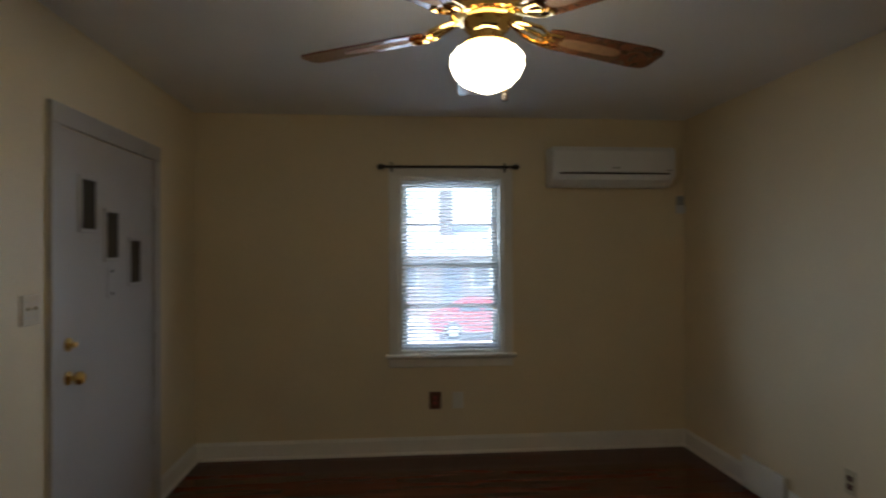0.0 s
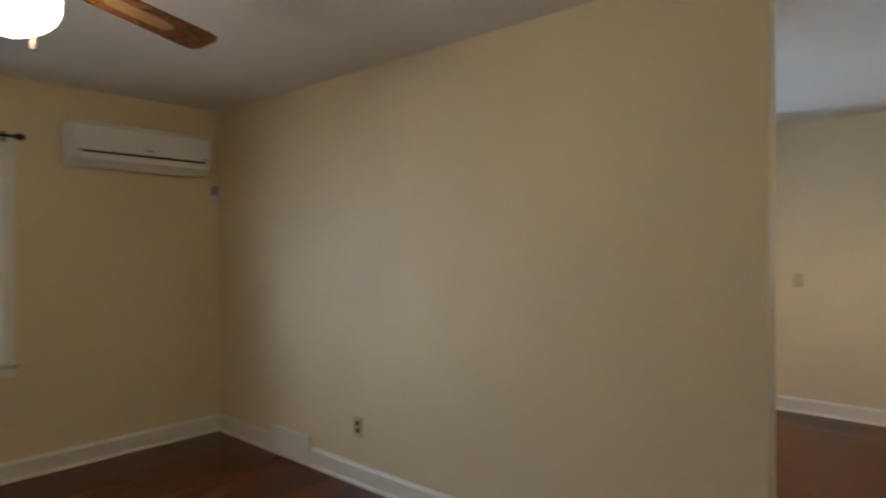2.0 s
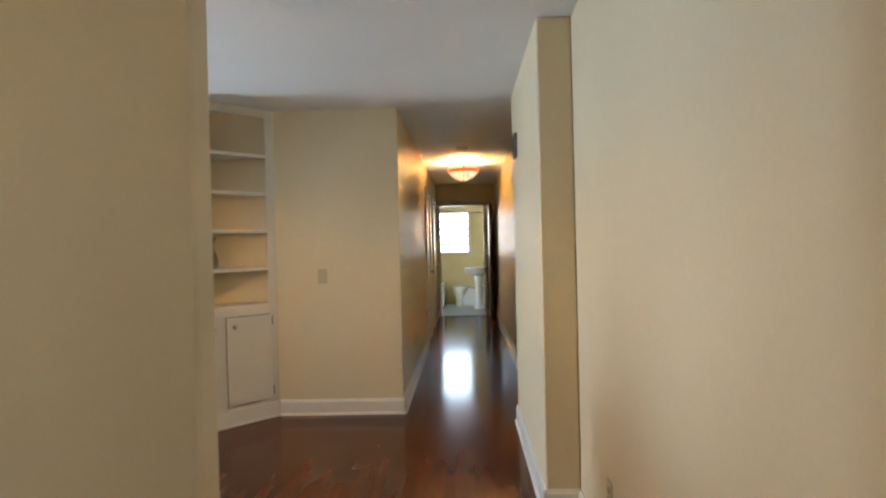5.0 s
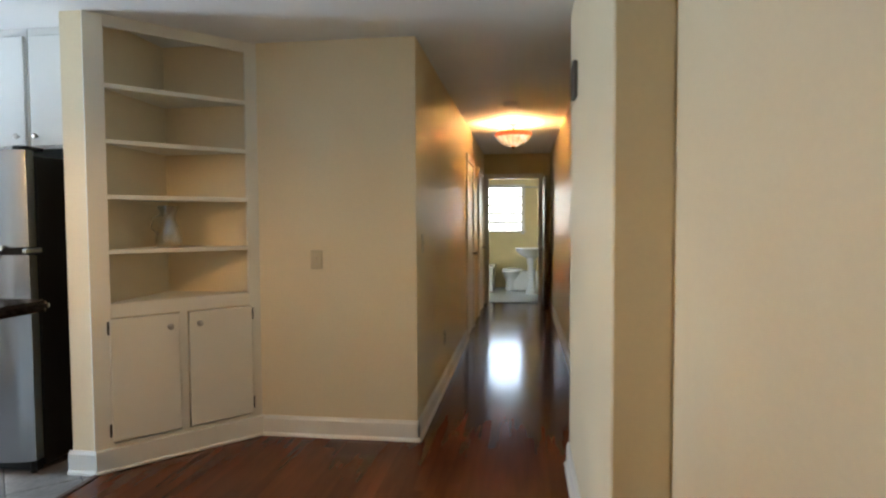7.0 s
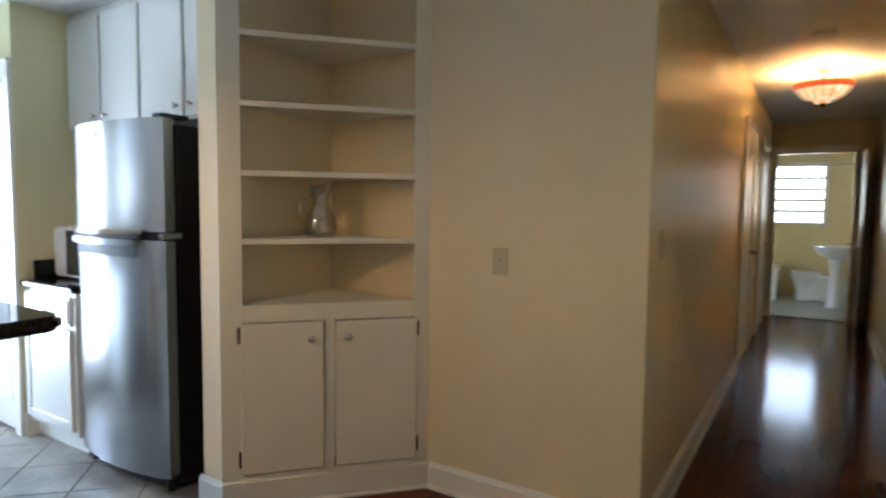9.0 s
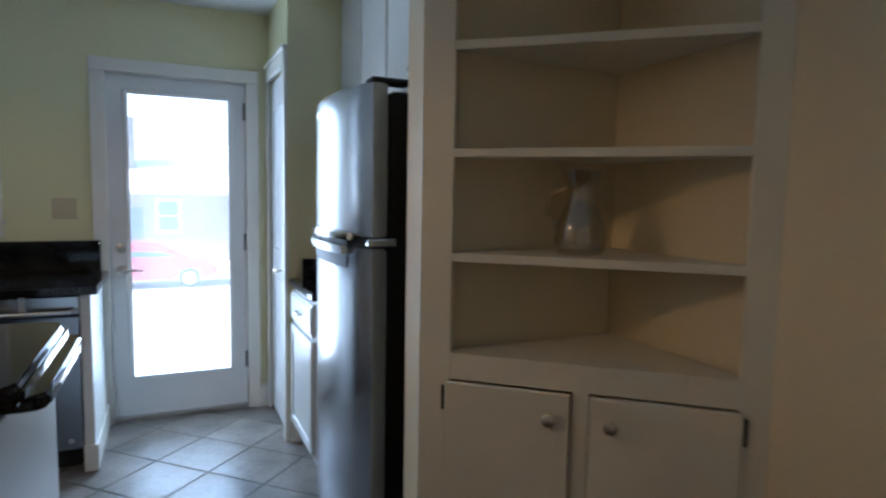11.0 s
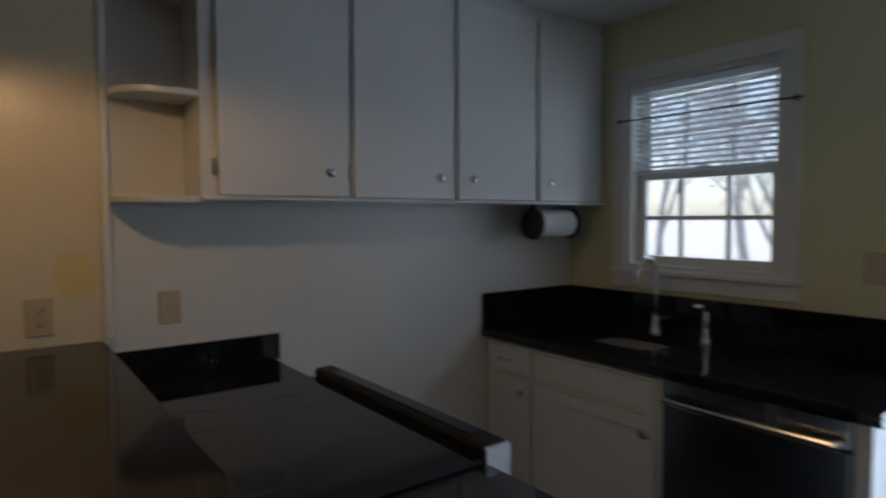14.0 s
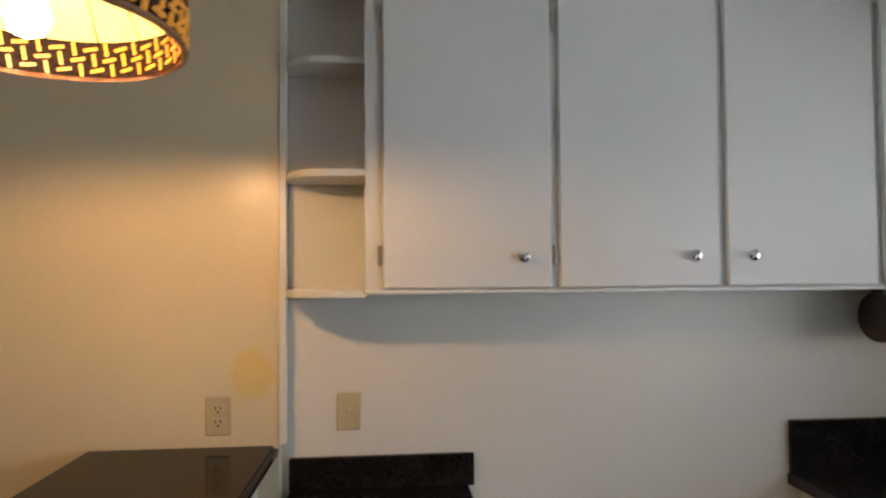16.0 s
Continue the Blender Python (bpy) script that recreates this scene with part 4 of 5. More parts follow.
# ---------------------------------------------------------------- bathroom
bw = thing("window_bath", (BX + 0.05, -0.125, 1.16), "white bathroom window with horizontal bars", "window", kind="structure")
part("casing_board", box(BX - 0.018, 0.24, 1.09, BX, 0.31, 2.09, 0.003), TRIM, bw)
part("casing_board", box(BX - 0.018, -0.475, 1.09, BX, -0.405, 2.09, 0.003), TRIM, bw)
part("casing_board", box(BX - 0.018, -0.405, 2.02, BX, 0.24, 2.09, 0.003), TRIM, bw)
part("window_sill", box(BX - 0.05, -0.505, 1.13, BX + 0.05, 0.34, 1.16, 0.004), TRIM, bw)
for i in range(1, 5):
    z = 1.16 + 0.86 * i / 5
    part("glazing_bar", box(BX + 0.04, -0.405, z - 0.02, BX + 0.07, 0.24, z + 0.02, 0.003), GREYAL, bw, "grey aluminium bar")
p = part("pane", box(BX + 0.052, -0.405, 1.16, BX + 0.058, 0.24, 2.02), PANE, bw)
p.visible_shadow = False
tl = thing("toilet", (11.45, -0.35, 0.012), "white porcelain toilet beside the bathtub", "toilet")
part("bowl", lathe([(0, 0), (0.11, 0), (0.12, 0.03), (0.1, 0.12), (0.12, 0.22), (0.18, 0.33), (0.19, 0.37), (0.15, 0.385), (0, 0.385)], (11.45, -0.22, 0.012)), PORC, tl, soft=True)
part("seat", lathe([(0.0, 0.385), (0.195, 0.385), (0.2, 0.395), (0.195, 0.42), (0, 0.425)], (11.45, -0.24, 0.012)), PORC, tl, soft=True)
part("base", box(11.35, -0.74, 0.012, 11.55, -0.25, 0.395, 0.03, seg=2), PORC, tl)
part("tank", box(11.22, -0.98, 0.40, 11.68, -0.74, 0.74, 0.02, seg=2), PORC, tl)
part("tank_lid", box(11.21, -0.985, 0.74, 11.69, -0.73, 0.78, 0.01, seg=2), PORC, tl)
sk = thing("pedestal_sink", (11.0, -0.50, 0.012), "white porcelain pedestal wash basin", "sink")
part("pedestal", lathe([(0, 0), (0.12, 0), (0.115, 0.04), (0.08, 0.12), (0.07, 0.5), (0.10, 0.68), (0, 0.68)], (10.9, -0.60, 0.012)), PORC, sk, soft=True)
part("basin", lathe([(0, 0.66), (0.10, 0.67), (0.2, 0.72), (0.27, 0.80), (0.28, 0.84), (0.25, 0.845), (0.18, 0.78), (0, 0.74)], (10.9, -0.585, 0.012)), PORC, sk, soft=True)
part("tap", tube([(10.9, -0.82, 0.82), (10.9, -0.81, 0.93), (10.9, -0.75, 0.95), (10.9, -0.69, 0.92)], 0.011), CHROME, sk, soft=True)
bt = thing("bathtub", (11.6, 0.8, 0.012), "white built-in bathtub along the wall", "bathtub")
b = box(11.05, 0.12, 0.012, 11.94, 1.49, 0.46, 0.02, seg=2)
part("shell", b, PORC, bt)
part("rim", box(11.03, 0.10, 0.46, 11.945, 1.495, 0.49, 0.012, seg=2), PORC, bt)
mr = thing("bathroom_mirror", (10.9, -0.99, 1.15), "frameless mirror over the wash basin", "mirror")
part("glass", box(10.3, -0.998, 1.15, 11.6, -0.99, 2.0), MIRROR, mr)
sr = single("shower_rod", rod((11.05, 1.49, 1.98), (11.05, -0.99, 1.98), 0.012), CHROME, "thin metal shower curtain rod across the bathroom", "curtain rod", soft=True)

# ---------------------------------------------------------------- kitchen: refrigerator
fg = thing("refrigerator", (3.0, 2.49, 0), "stainless steel top-freezer refrigerator with black sides", "refrigerator")
RY0, RY1 = 2.115, 2.865
part("cabinet", box(2.73, RY0 + 0.005, 0.03, 3.40, RY1 - 0.005, 1.70, 0.006), BLKPL, fg, "black textured sides")


def bowed_door(z0, z1):
    b = bmesh.new()
    n = 14
    ring = []
    for i in range(n + 1):
        f = i / n
        yy = RY0 + (RY1 - RY0) * f
        ring.append((2.65 - 0.05 * (1 - (2 * f - 1) ** 2) + (0.012 if i in (0, n) else 0), yy))
    pts = ring + [(2.712, RY1), (2.712, RY0)]
    prism(pts, z0, z1, bm=b)
    bmesh.ops.bevel(b, geom=[e for e in b.edges if abs(e.verts[0].co.z - e.verts[1].co.z) < 1e-6], offset=0.006, segments=2, affect="EDGES")
    return b


fd = part("freezer_door", bowed_door(1.215, 1.725), STEEL, fg, "bowed brushed steel door", soft=True)
rd = part("fridge_door", bowed_door(0.075, 1.175), STEEL, fg, "bowed brushed steel door", soft=True)
part("gasket", box(2.713, RY0 + 0.008, 0.08, 2.731, RY1 - 0.008, 1.69), BLKPL, fg)
part("toe_grille", box(2.69, RY0 + 0.02, 0.012, 2.73, RY1 - 0.02, 0.07), BLKPL, fg)


def bowed_strip(off, thick, ya, yb, z0, z1, bevel=0.004):
    """A strip that follows the bow of the doors, off metres in front of them."""
    def bow(yy):
        f = (yy - RY0) / (RY1 - RY0)
        return 2.65 - 0.05 * (1 - (2 * f - 1) ** 2) - off
    ys = [ya + (yb - ya) * i / 12 for i in range(13)]
    pts = [(bow(yy) - thick, yy) for yy in ys] + [(bow(yy), yy) for yy in reversed(ys)]
    bb = prism(pts, z0, z1)
    bmesh.ops.bevel(bb, geom=[e for e in bb.edges if abs(e.verts[0].co.z - e.verts[1].co.z) < 1e-6], offset=bevel, segments=2, affect="EDGES")
    return bb


part("handle_recess", bowed_strip(-0.02, 0.012, RY0 + 0.02, RY1 - 0.01, 1.177, 1.213), BLKPL, fg)
part("handle", bowed_strip(0.002, 0.022, RY0 + 0.10, RY1 - 0.03, 1.20, 1.226), CHROME, fd, "chrome edge handle", soft=True)
# black strip put in for the shadow gap beneath the chrome handle
part("handle_shade_strip", bowed_strip(0.002, 0.014, RY0 + 0.12, RY1 - 0.04, 1.184, 1.20), BLKPL, fd)
part("handle", bowed_strip(0.002, 0.024, RY0 + 0.14, RY1 - 0.03, 1.148, 1.178), STEEL, rd, soft=True)
part("grip_pocket", bowed_strip(-0.004, 0.007, RY0 + 0.15, RY1 - 0.05, 1.095, 1.15), BLKPL, rd, "black grip pocket", soft=True)
part("hinge_bar", box(2.645, RY0 - 0.004, 1.18, 2.75, RY0 + 0.03, 1.21, 0.006), CHROME, fg)
part("hinge_cover", box(2.66, RY0 + 0.01, 1.726, 2.80, RY0 + 0.08, 1.745, 0.005), BLKPL, fg)
part("badge", box(2.597, RY0 + 0.43, 1.655, 2.604, RY0 + 0.50, 1.672, 0.001), CHROME, fd)
for yy in (RY0 + 0.05, RY1 - 0.05):
    part("foot", rod((2.70, yy, 0), (2.70, yy, 0.075), 0.018, seg=12), BLKPL, fg)

KNOBP = [(0, 0), (0.008, 0), (0.006, 0.01), (0.008, 0.015), (0.016, 0.02), (0.0165, 0.026), (0.008, 0.031), (0, 0.031)]
# cabinets over the refrigerator
UX = 2.93
for (ya, yb) in ((2.0, 2.32), (2.325, 2.70), (2.705, 3.08), (3.085, 3.445)):
    u = thing("upper_cabinet", (3.15, (ya + yb) / 2, 1.76), "white overhead cabinet above the refrigerator", "cabinet", group="cabinets above the refrigerator")
    part("body", box(UX, ya, 1.76, XE + 0.018, yb, H - 0.003), CABK, u)
    d = part("door", box(UX - 0.019, ya + 0.012, 1.775, UX - 0.001, yb - 0.012, H - 0.05, 0.004), CABK, u)
    ky = ya + 0.06 if ya < 2.5 and ya > 2.3 else yb - 0.06
    ky = yb - 0.055 if (ya == 2.0 or ya == 2.705) else ya + 0.055
    part("knob", lathe(KNOBP, (UX - 0.019, ky, 1.83), axis="-X", seg=16), NICKEL, d, soft=True)

# base cabinet, counter and microwave between refrigerator and closet
bcab = thing("base_cabinet", (3.0, 3.17, 0), "white base cabinet with drawer beside the refrigerator", "cabinet")
part("body", box(2.655, 2.90, 0.10, XE + 0.018, 3.448, 0.868), CABK, bcab)
part("plinth", box(2.70, 2.90, 0, XE, 3.448, 0.10), CABK, bcab)


def raised_front(name, parent, plane, a0, a1, z0, z1, axis, out, panel=True):
    """A drawer front or door with a raised rim, on the plane axis = plane, its face turned by out."""
    def bx(p0, p1, q0, q1, w0, w1, bev, bm=None):
        lo, hi = sorted((plane + out * p0, plane + out * p1))
        return box(lo, q0, w0, hi, q1, w1, bev, bm=bm) if axis == "x" else box(q0, lo, w0, q1, hi, w1, bev, bm=bm)
    b = bx(0.001, 0.014, a0, a1, z0, z1, 0.002)
    if panel:
        w = 0.05
        for q in ((a0, a0 + w, z0, z1), (a1 - w, a1, z0, z1), (a0 + w, a1 - w, z0, z0 + w), (a0 + w, a1 - w, z1 - w, z1)):
            bx(0.013, 0.021, *q, 0.003, bm=b)
    else:
        bx(0.013, 0.021, a0 + 0.012, a1 - 0.012, z0 + 0.012, z1 - 0.012, 0.004, bm=b)
    return part(name, b, CABK, parent)


d = raised_front("drawer", bcab, 2.655, 2.93, 3.43, 0.69, 0.845, "x", -1, False)
part("pull", tube([(2.634, 3.13, 0.765), (2.612, 3.14, 0.765), (2.612, 3.22, 0.765), (2.634, 3.23, 0.765)], 0.005, seg=8), NICKEL, d, soft=True)
d = raised_front("door", bcab, 2.655, 2.93, 3.43, 0.13, 0.67, "x", -1)
single("counter_east", box(2.63, 2.89, 0.868, XE + 0.018, 3.448, 0.905, 0.008), GRANITE, "short black granite counter with splash", "countertop")
single("splash_east", box(2.70, 3.43, 0.905, XE + 0.018, 3.448, 1.01, 0.003), GRANITE, "black granite splash strip on the counter", "backsplash")
mw = thing("microwave_oven", (2.95, 3.15, 0.905), "white and dark microwave oven on the counter", "microwave")
part("casing", box(2.80, 2.92, 0.915, 3.25, 3.40, 1.20, 0.008), PLAST, mw)
part("door_glass", box(2.79, 2.93, 0.935, 2.802, 3.26, 1.185, 0.003), BLKGL, mw)
part("control_panel", box(2.79, 3.27, 0.935, 2.802, 3.39, 1.185, 0.003), PLAST, mw)

# ---------------------------------------------------------------- kitchen: north counter
CY0 = 3.46
def base_unit(x0, x1, label):
    u = thing("base_cabinet", ((x0 + x1) / 2, 3.8, 0), label, "cabinet", group="cabinets under the window")
    carcass = box(x0, CY0 + 0.02, 0.10, x1, YN - 0.003, 0.71)
    box(x0, CY0 + 0.02, 0.71, x1, CY0 + 0.045, 0.868, bm=carcass)
    box(x0, CY0 + 0.045, 0.71, x0 + 0.02, YN - 0.003, 0.868, bm=carcass)
    box(x1 - 0.02, CY0 + 0.045, 0.71, x1, YN - 0.003, 0.868, bm=carcass)
    part("body", carcass, CABK, u)
    part("plinth", box(x0, CY0 + 0.09, 0, x1, YN - 0.003, 0.10), CABK, u)
    return u


u = base_unit(XK + 0.003, 0.385, "narrow white base cabinet with drawer and door")
d = raised_front("drawer", u, CY0 + 0.02, 0.09, 0.37, 0.71, 0.85, "y", -1, False)
part("pull", tube([(0.18, CY0 - 0.002, 0.78), (0.185, CY0 - 0.024, 0.776), (0.255, CY0 - 0.024, 0.776), (0.26, CY0 - 0.002, 0.78)], 0.005, seg=8), NICKEL, d, soft=True)
d = raised_front("door", u, CY0 + 0.02, 0.09, 0.37, 0.13, 0.69, "y", -1)
part("knob", lathe(KNOBP, (0.325, CY0, 0.635), axis="-Y", seg=16), NICKEL, d, soft=True)
u = base_unit(0.387, 1.04, "white sink base cabinet with false drawer front")
d = raised_front("drawer_front", u, CY0 + 0.02, 0.405, 1.02, 0.71, 0.85, "y", -1, False)
d = raised_front("door", u, CY0 + 0.02, 0.405, 1.02, 0.13, 0.69, "y", -1)
part("knob", lathe(KNOBP, (0.985, CY0, 0.635), axis="-Y", seg=16), NICKEL, d, soft=True)
dw = thing("dishwasher", (1.355, 3.75, 0), "dark stainless steel dishwasher with bar handle", "dishwasher")
part("tub", box(1.047, CY0 + 0.03, 0.10, 1.657, YN - 0.01, 0.86), BLKPL, dw)
part("door", box(1.05, CY0 + 0.002, 0.115, 1.654, CY0 + 0.03, 0.765, 0.006), DSTEEL, dw)
part("control_strip", box(1.05, CY0, 0.77, 1.654, CY0 + 0.03, 0.862, 0.006), STEEL, dw)
part("handle", tube([(1.067, CY0 + 0.002, 0.79), (1.077, CY0 - 0.035, 0.79), (1.347, CY0 - 0.045, 0.79), (1.627, CY0 - 0.035, 0.79), (1.637, CY0 + 0.002, 0.79)], 0.014, seg=10), STEEL, dw, soft=True)
part("toe_panel", box(1.057, CY0 + 0.08, 0.005, 1.647, CY0 + 0.10, 0.11), BLKPL, dw)
part("badge", lathe([(0, 0), (0.012, 0), (0.012, 0.002), (0, 0.002)], (1.607, CY0 + 0.002, 0.16), axis="-Y", seg=12), NICKEL, dw)
ep = thing("counter_end_unit", (1.72, 3.78, 0), "white end panel of the counter beside the door", "cabinet panel")
part("panel", box(1.66, CY0 + 0.01, 0, 1.705, YN - 0.022, 0.868, 0.003), CABK, ep)
part("base_moulding", box(1.705, CY0 - 0.004, 0, 1.72, YN - 0.022, 0.13, 0.004), TRIM, ep)
part("base_moulding", box(1.657, CY0 - 0.008, 0, 1.72, CY0 + 0.01, 0.13, 0.004), TRIM, ep)

# counter with a cut-out for the sink
SX, SY = 0.69, 3.775
def counter_with_hole(x0, y0, x1, y1, z0, z1, cx, cy, rx, ry, n=36):
    b = bmesh.new()
    ring_pts = []
    for i in range(n):
        a = 2 * math.pi * i / n
        c, s = math.cos(a), math.sin(a)
        k = 1 / max(abs(c) / (((x1 - cx) if c > 0 else (cx - x0))), abs(s) / (((y1 - cy) if s > 0 else (cy - y0))))
        ring_pts.append(((cx + k * c, cy + k * s), (cx + rx * abs(c) ** 0.5 * (1 if c > 0 else -1), cy + ry * abs(s) ** 0.5 * (1 if s > 0 else -1))))
    corners = [(x0, y0), (x1, y0), (x1, y1), (x0, y1)]
    for c in corners:
        a = min(range(n), key=lambda i: (ring_pts[i][0][0] - c[0]) ** 2 + (ring_pts[i][0][1] - c[1]) ** 2)
        ring_pts[a] = (c, ring_pts[a][1])
    o_t = [b.verts.new((*p[0], z1)) for p in ring_pts]
    i_t = [b.verts.new((*p[1], z1)) for p in ring_pts]
    o_b = [b.verts.new((*p[0], z0)) for p in ring_pts]
    i_b = [b.verts.new((*p[1], z0)) for p in ring_pts]
    for i in range(n):
        j = (i + 1) % n
        b.faces.new((o_t[i], o_t[j], i_t[j], i_t[i])), b.faces.new((o_b[j], o_b[i], i_b[i], i_b[j]))
        b.faces.new((o_t[j], o_t[i], o_b[i], o_b[j])), b.faces.new((i_t[i], i_t[j], i_b[j], i_b[i]))
    bmesh.ops.recalc_face_normals(b, faces=b.faces[:])
    return b


ctr = thing("counter_north", (0.87, 3.77, 0.868), "black granite counter with low splash under the window", "countertop")
part("top", counter_with_hole(XK + 0.002, CY0 - 0.02, 1.735, YN - 0.002, 0.868, 0.905, SX, SY, 0.20, 0.16), GRANITE, ctr)
part("front_edge", box(XK + 0.002, CY0 - 0.026, 0.866, 1.737, CY0 - 0.019, 0.903, 0.003), GRANITE, ctr)
part("back_splash", box(XK + 0.022, YN - 0.042, 0.905, 1.70, YN - 0.0195, 1.078, 0.003), GRANITE, ctr)
part("side_splash", box(XK + 0.002, CY0 - 0.02, 0.905, XK + 0.022, YN - 0.002, 1.077, 0.003), GRANITE, ctr)
snk = thing("sink_bowl", (SX, SY, 0.7), "undermounted stainless steel sink bowl", "sink")
part("bowl", lathe([(0, 0.72), (0.15, 0.72), (0.185, 0.745), (0.2, 0.80), (0.205, 0.866), (0.215, 0.867)], (SX, SY, 0)), SINK, snk, soft=True)
part("drain", lathe([(0, 0.724), (0.035, 0.724), (0.04, 0.721)], (SX, SY, 0), seg=16), CHROME, snk)
fa = thing("kitchen_faucet", (0.682, 3.97, 0.905), "chrome gooseneck kitchen faucet", "faucet")
part("base", lathe([(0, 0), (0.028, 0), (0.026, 0.02), (0.018, 0.05), (0.016, 0.09), (0, 0.09)], (0.682, 3.97, 0.905), seg=18), CHROME, fa, soft=True)
pts = [(0.682, 3.97, 0.95), (0.682, 3.97, 1.185)]
for i in range(1, 12):
    a = math.pi * i / 11
    pts.append((0.682, 3.97 - 0.075 + 0.075 * math.cos(a), 1.185 + 0.075 * math.sin(a)))
pts.append((0.682, 3.82, 1.145))
part("spout", tube(pts, 0.011), CHROME, fa, soft=True)
part("lever", tube([(0.697, 3.97, 0.965), (0.732, 3.97, 0.985), (0.762, 3.965, 0.99)], 0.008), CHROME, fa, soft=True)
so = thing("side_sprayer", (0.935, 3.96, 0.905), "chrome side sprayer standing beside the faucet", "faucet")
part("base", lathe([(0, 0), (0.022, 0), (0.02, 0.015), (0.012, 0.03), (0.012, 0.07), (0, 0.07)], (0.935, 3.96, 0.905), seg=14), CHROME, so, soft=True)
part("head", tube([(0.935, 3.96, 0.97), (0.935, 3.958, 1.03), (0.92, 3.945, 1.06), (0.90, 3.93, 1.055)], 0.013), CHROME, so, soft=True)

# ---------------------------------------------------------------- kitchen: upper cabinets on the west wall
UF = 0.27
UZ = 1.52
edges = (2.066, 2.606, 3.105, 3.597, YN - 0.003)
for i in range(4):
    ya, yb = edges[i], edges[i + 1]
    u = thing("wall_cabinet", (0.16, (ya + yb) / 2, UZ), "white painted wall cabinet with flat door and small knob", "cabinet", group="wall cabinets over the counter")
    part("body", box(XK + 0.002, ya, UZ, UF, yb, H - 0.003), CABK, u)
    part("bottom_lip", box(UF, ya, UZ - 0.008, UF + 0.024, yb, UZ + 0.003, 0.002), CABK, u)
    gap = 0.05 if i == 0 else 0.012
    d = part("door", box(UF + 0.001, ya + gap, UZ + 0.007, UF + 0.02, yb - 0.014, 2.385, 0.004), CABK, u)
    ky = yb - 0.098 if i in (0, 1) else ya + 0.076
    part("knob", lathe(KNOBP, (UF + 0.02, ky, 1.615), axis="X", seg=18), CHROME, d, "small chrome knob", soft=True)
    if i in (0, 1):
        hy = ya + gap - 0.008
        for zz in (1.62, 2.30):
            part("hinge", box(UF + 0.002, hy - 0.006, zz - 0.028, UF + 0.014, hy + 0.006, zz + 0.028, 0.003), NICKEL, d, "small metal hinge")
# open rounded end shelves
es = thing("end_shelf", (0.16, 1.95, UZ), "white open corner shelves with rounded ends beside the cabinets", "shelf")


def rounded_shelf(z, depth, th=0.02):
    y1, y0, x0 = edges[0] - 0.001, 1.824, XK + 0.007
    r = depth * 0.75
    pts = [(x0, y1), (x0, y0)]
    x1 = x0 + depth
    for k in range(9):
        a = radians(90 * k / 8)
        pts.append((x1 - r + r * math.sin(a), y0 + r * (1 - math.cos(a)) * 0.9))
    pts.append((x1, y1))
    return prism(pts, z - th, z, bevel=0.003)


part("shelf", rounded_shelf(UZ + 0.004, 0.21, 0.022), CABK, es)
part("shelf", rounded_shelf(1.865, 0.20), CABK, es)
part("shelf", rounded_shelf(2.203, 0.15), CABK, es)
part("back_panel", box(XK + 0.001, 1.822, UZ, XK + 0.006, edges[0] - 0.001, H - 0.003), CABK, es)
structure("trim_corner", box(XD - 0.02, 1.80, 1.06, XD + 0.008, 1.822, H - 0.002, 0.003), TRIM, "white corner strip where the walls meet", "trim")

pt = thing("paper_towel_holder", (0.18, 3.78, 1.43), "paper towel roll on a dark holder under the cabinet", "paper towel")
part("roll", lathe([(0.02, -0.12), (0.066, -0.12), (0.068, -0.115), (0.068, 0.115), (0.066, 0.12), (0.02, 0.12)], (0.19, 3.80, 1.42), axis="Y", seg=28), PAPER, pt, "white paper roll", soft=True)
for yy in (3.665, 3.935):
    part("end_disc", lathe([(0, -0.008), (0.078, -0.008), (0.08, 0), (0.078, 0.008), (0, 0.008)], (0.19, yy, 1.42), axis="Y", seg=24), DISC, pt, "dark brown end disc", soft=True)
part("mount", box(0.165, 3.66, 1.49, 0.215, 3.945, UZ, 0.003), DISC, pt)

# ---------------------------------------------------------------- peninsula
pn = thing("peninsula", (1.0, 2.0, 0), "white peninsula cabinet with raised bar wall", "kitchen peninsula")
part("bar_wall", box(XD + 0.002, 1.62, 0, 1.70, 1.74, 1.019, 0.003), TRIM, pn)
part("cabinet", box(1.325, 1.742, 0.10, 1.70, 2.34, 0.868, 0.003), CABK, pn)
part("plinth", box(1.325, 1.742, 0, 1.66, 2.27, 0.10), CABK, pn)
part("end_panel", box(1.702, 1.64, 0, 1.72, 2.34, 0.866, 0.003), CABK, pn)
part("filler_cabinet", box(XK + 0.003, 1.824, 0, 0.42, 2.34, 0.868), CABK, pn)
part("bracket", tube([(1.45, 1.618, 0.80), (1.45, 1.58, 0.83), (1.45, 1.50, 0.90), (1.45, 1.40, 0.975), (1.45, 1.32, 1.0)], 0.012), BRONZE, pn, "black curved bracket")


def rounded_top(x0, y0, x1, y1, r, z0, z1, bevel):
    pts = [(x0, y0)]
    for cx, cy, a0 in ((x1 - r, y0 + r, -90), (x1 - r, y1 - r, 0)):
        for k in range(7):
            a = radians(a0 + 90 * k / 6)
            pts.append((cx + r * math.cos(a), cy + r * math.sin(a)))
    pts.append((x0, y1))
    b = prism(pts, z0, z1)
    bmesh.ops.bevel(b, geom=[e for e in b.edges if abs(e.verts[0].co.z - e.verts[1].co.z) < 1e-6], offset=bevel, segments=3, affect="EDGES")
    return b


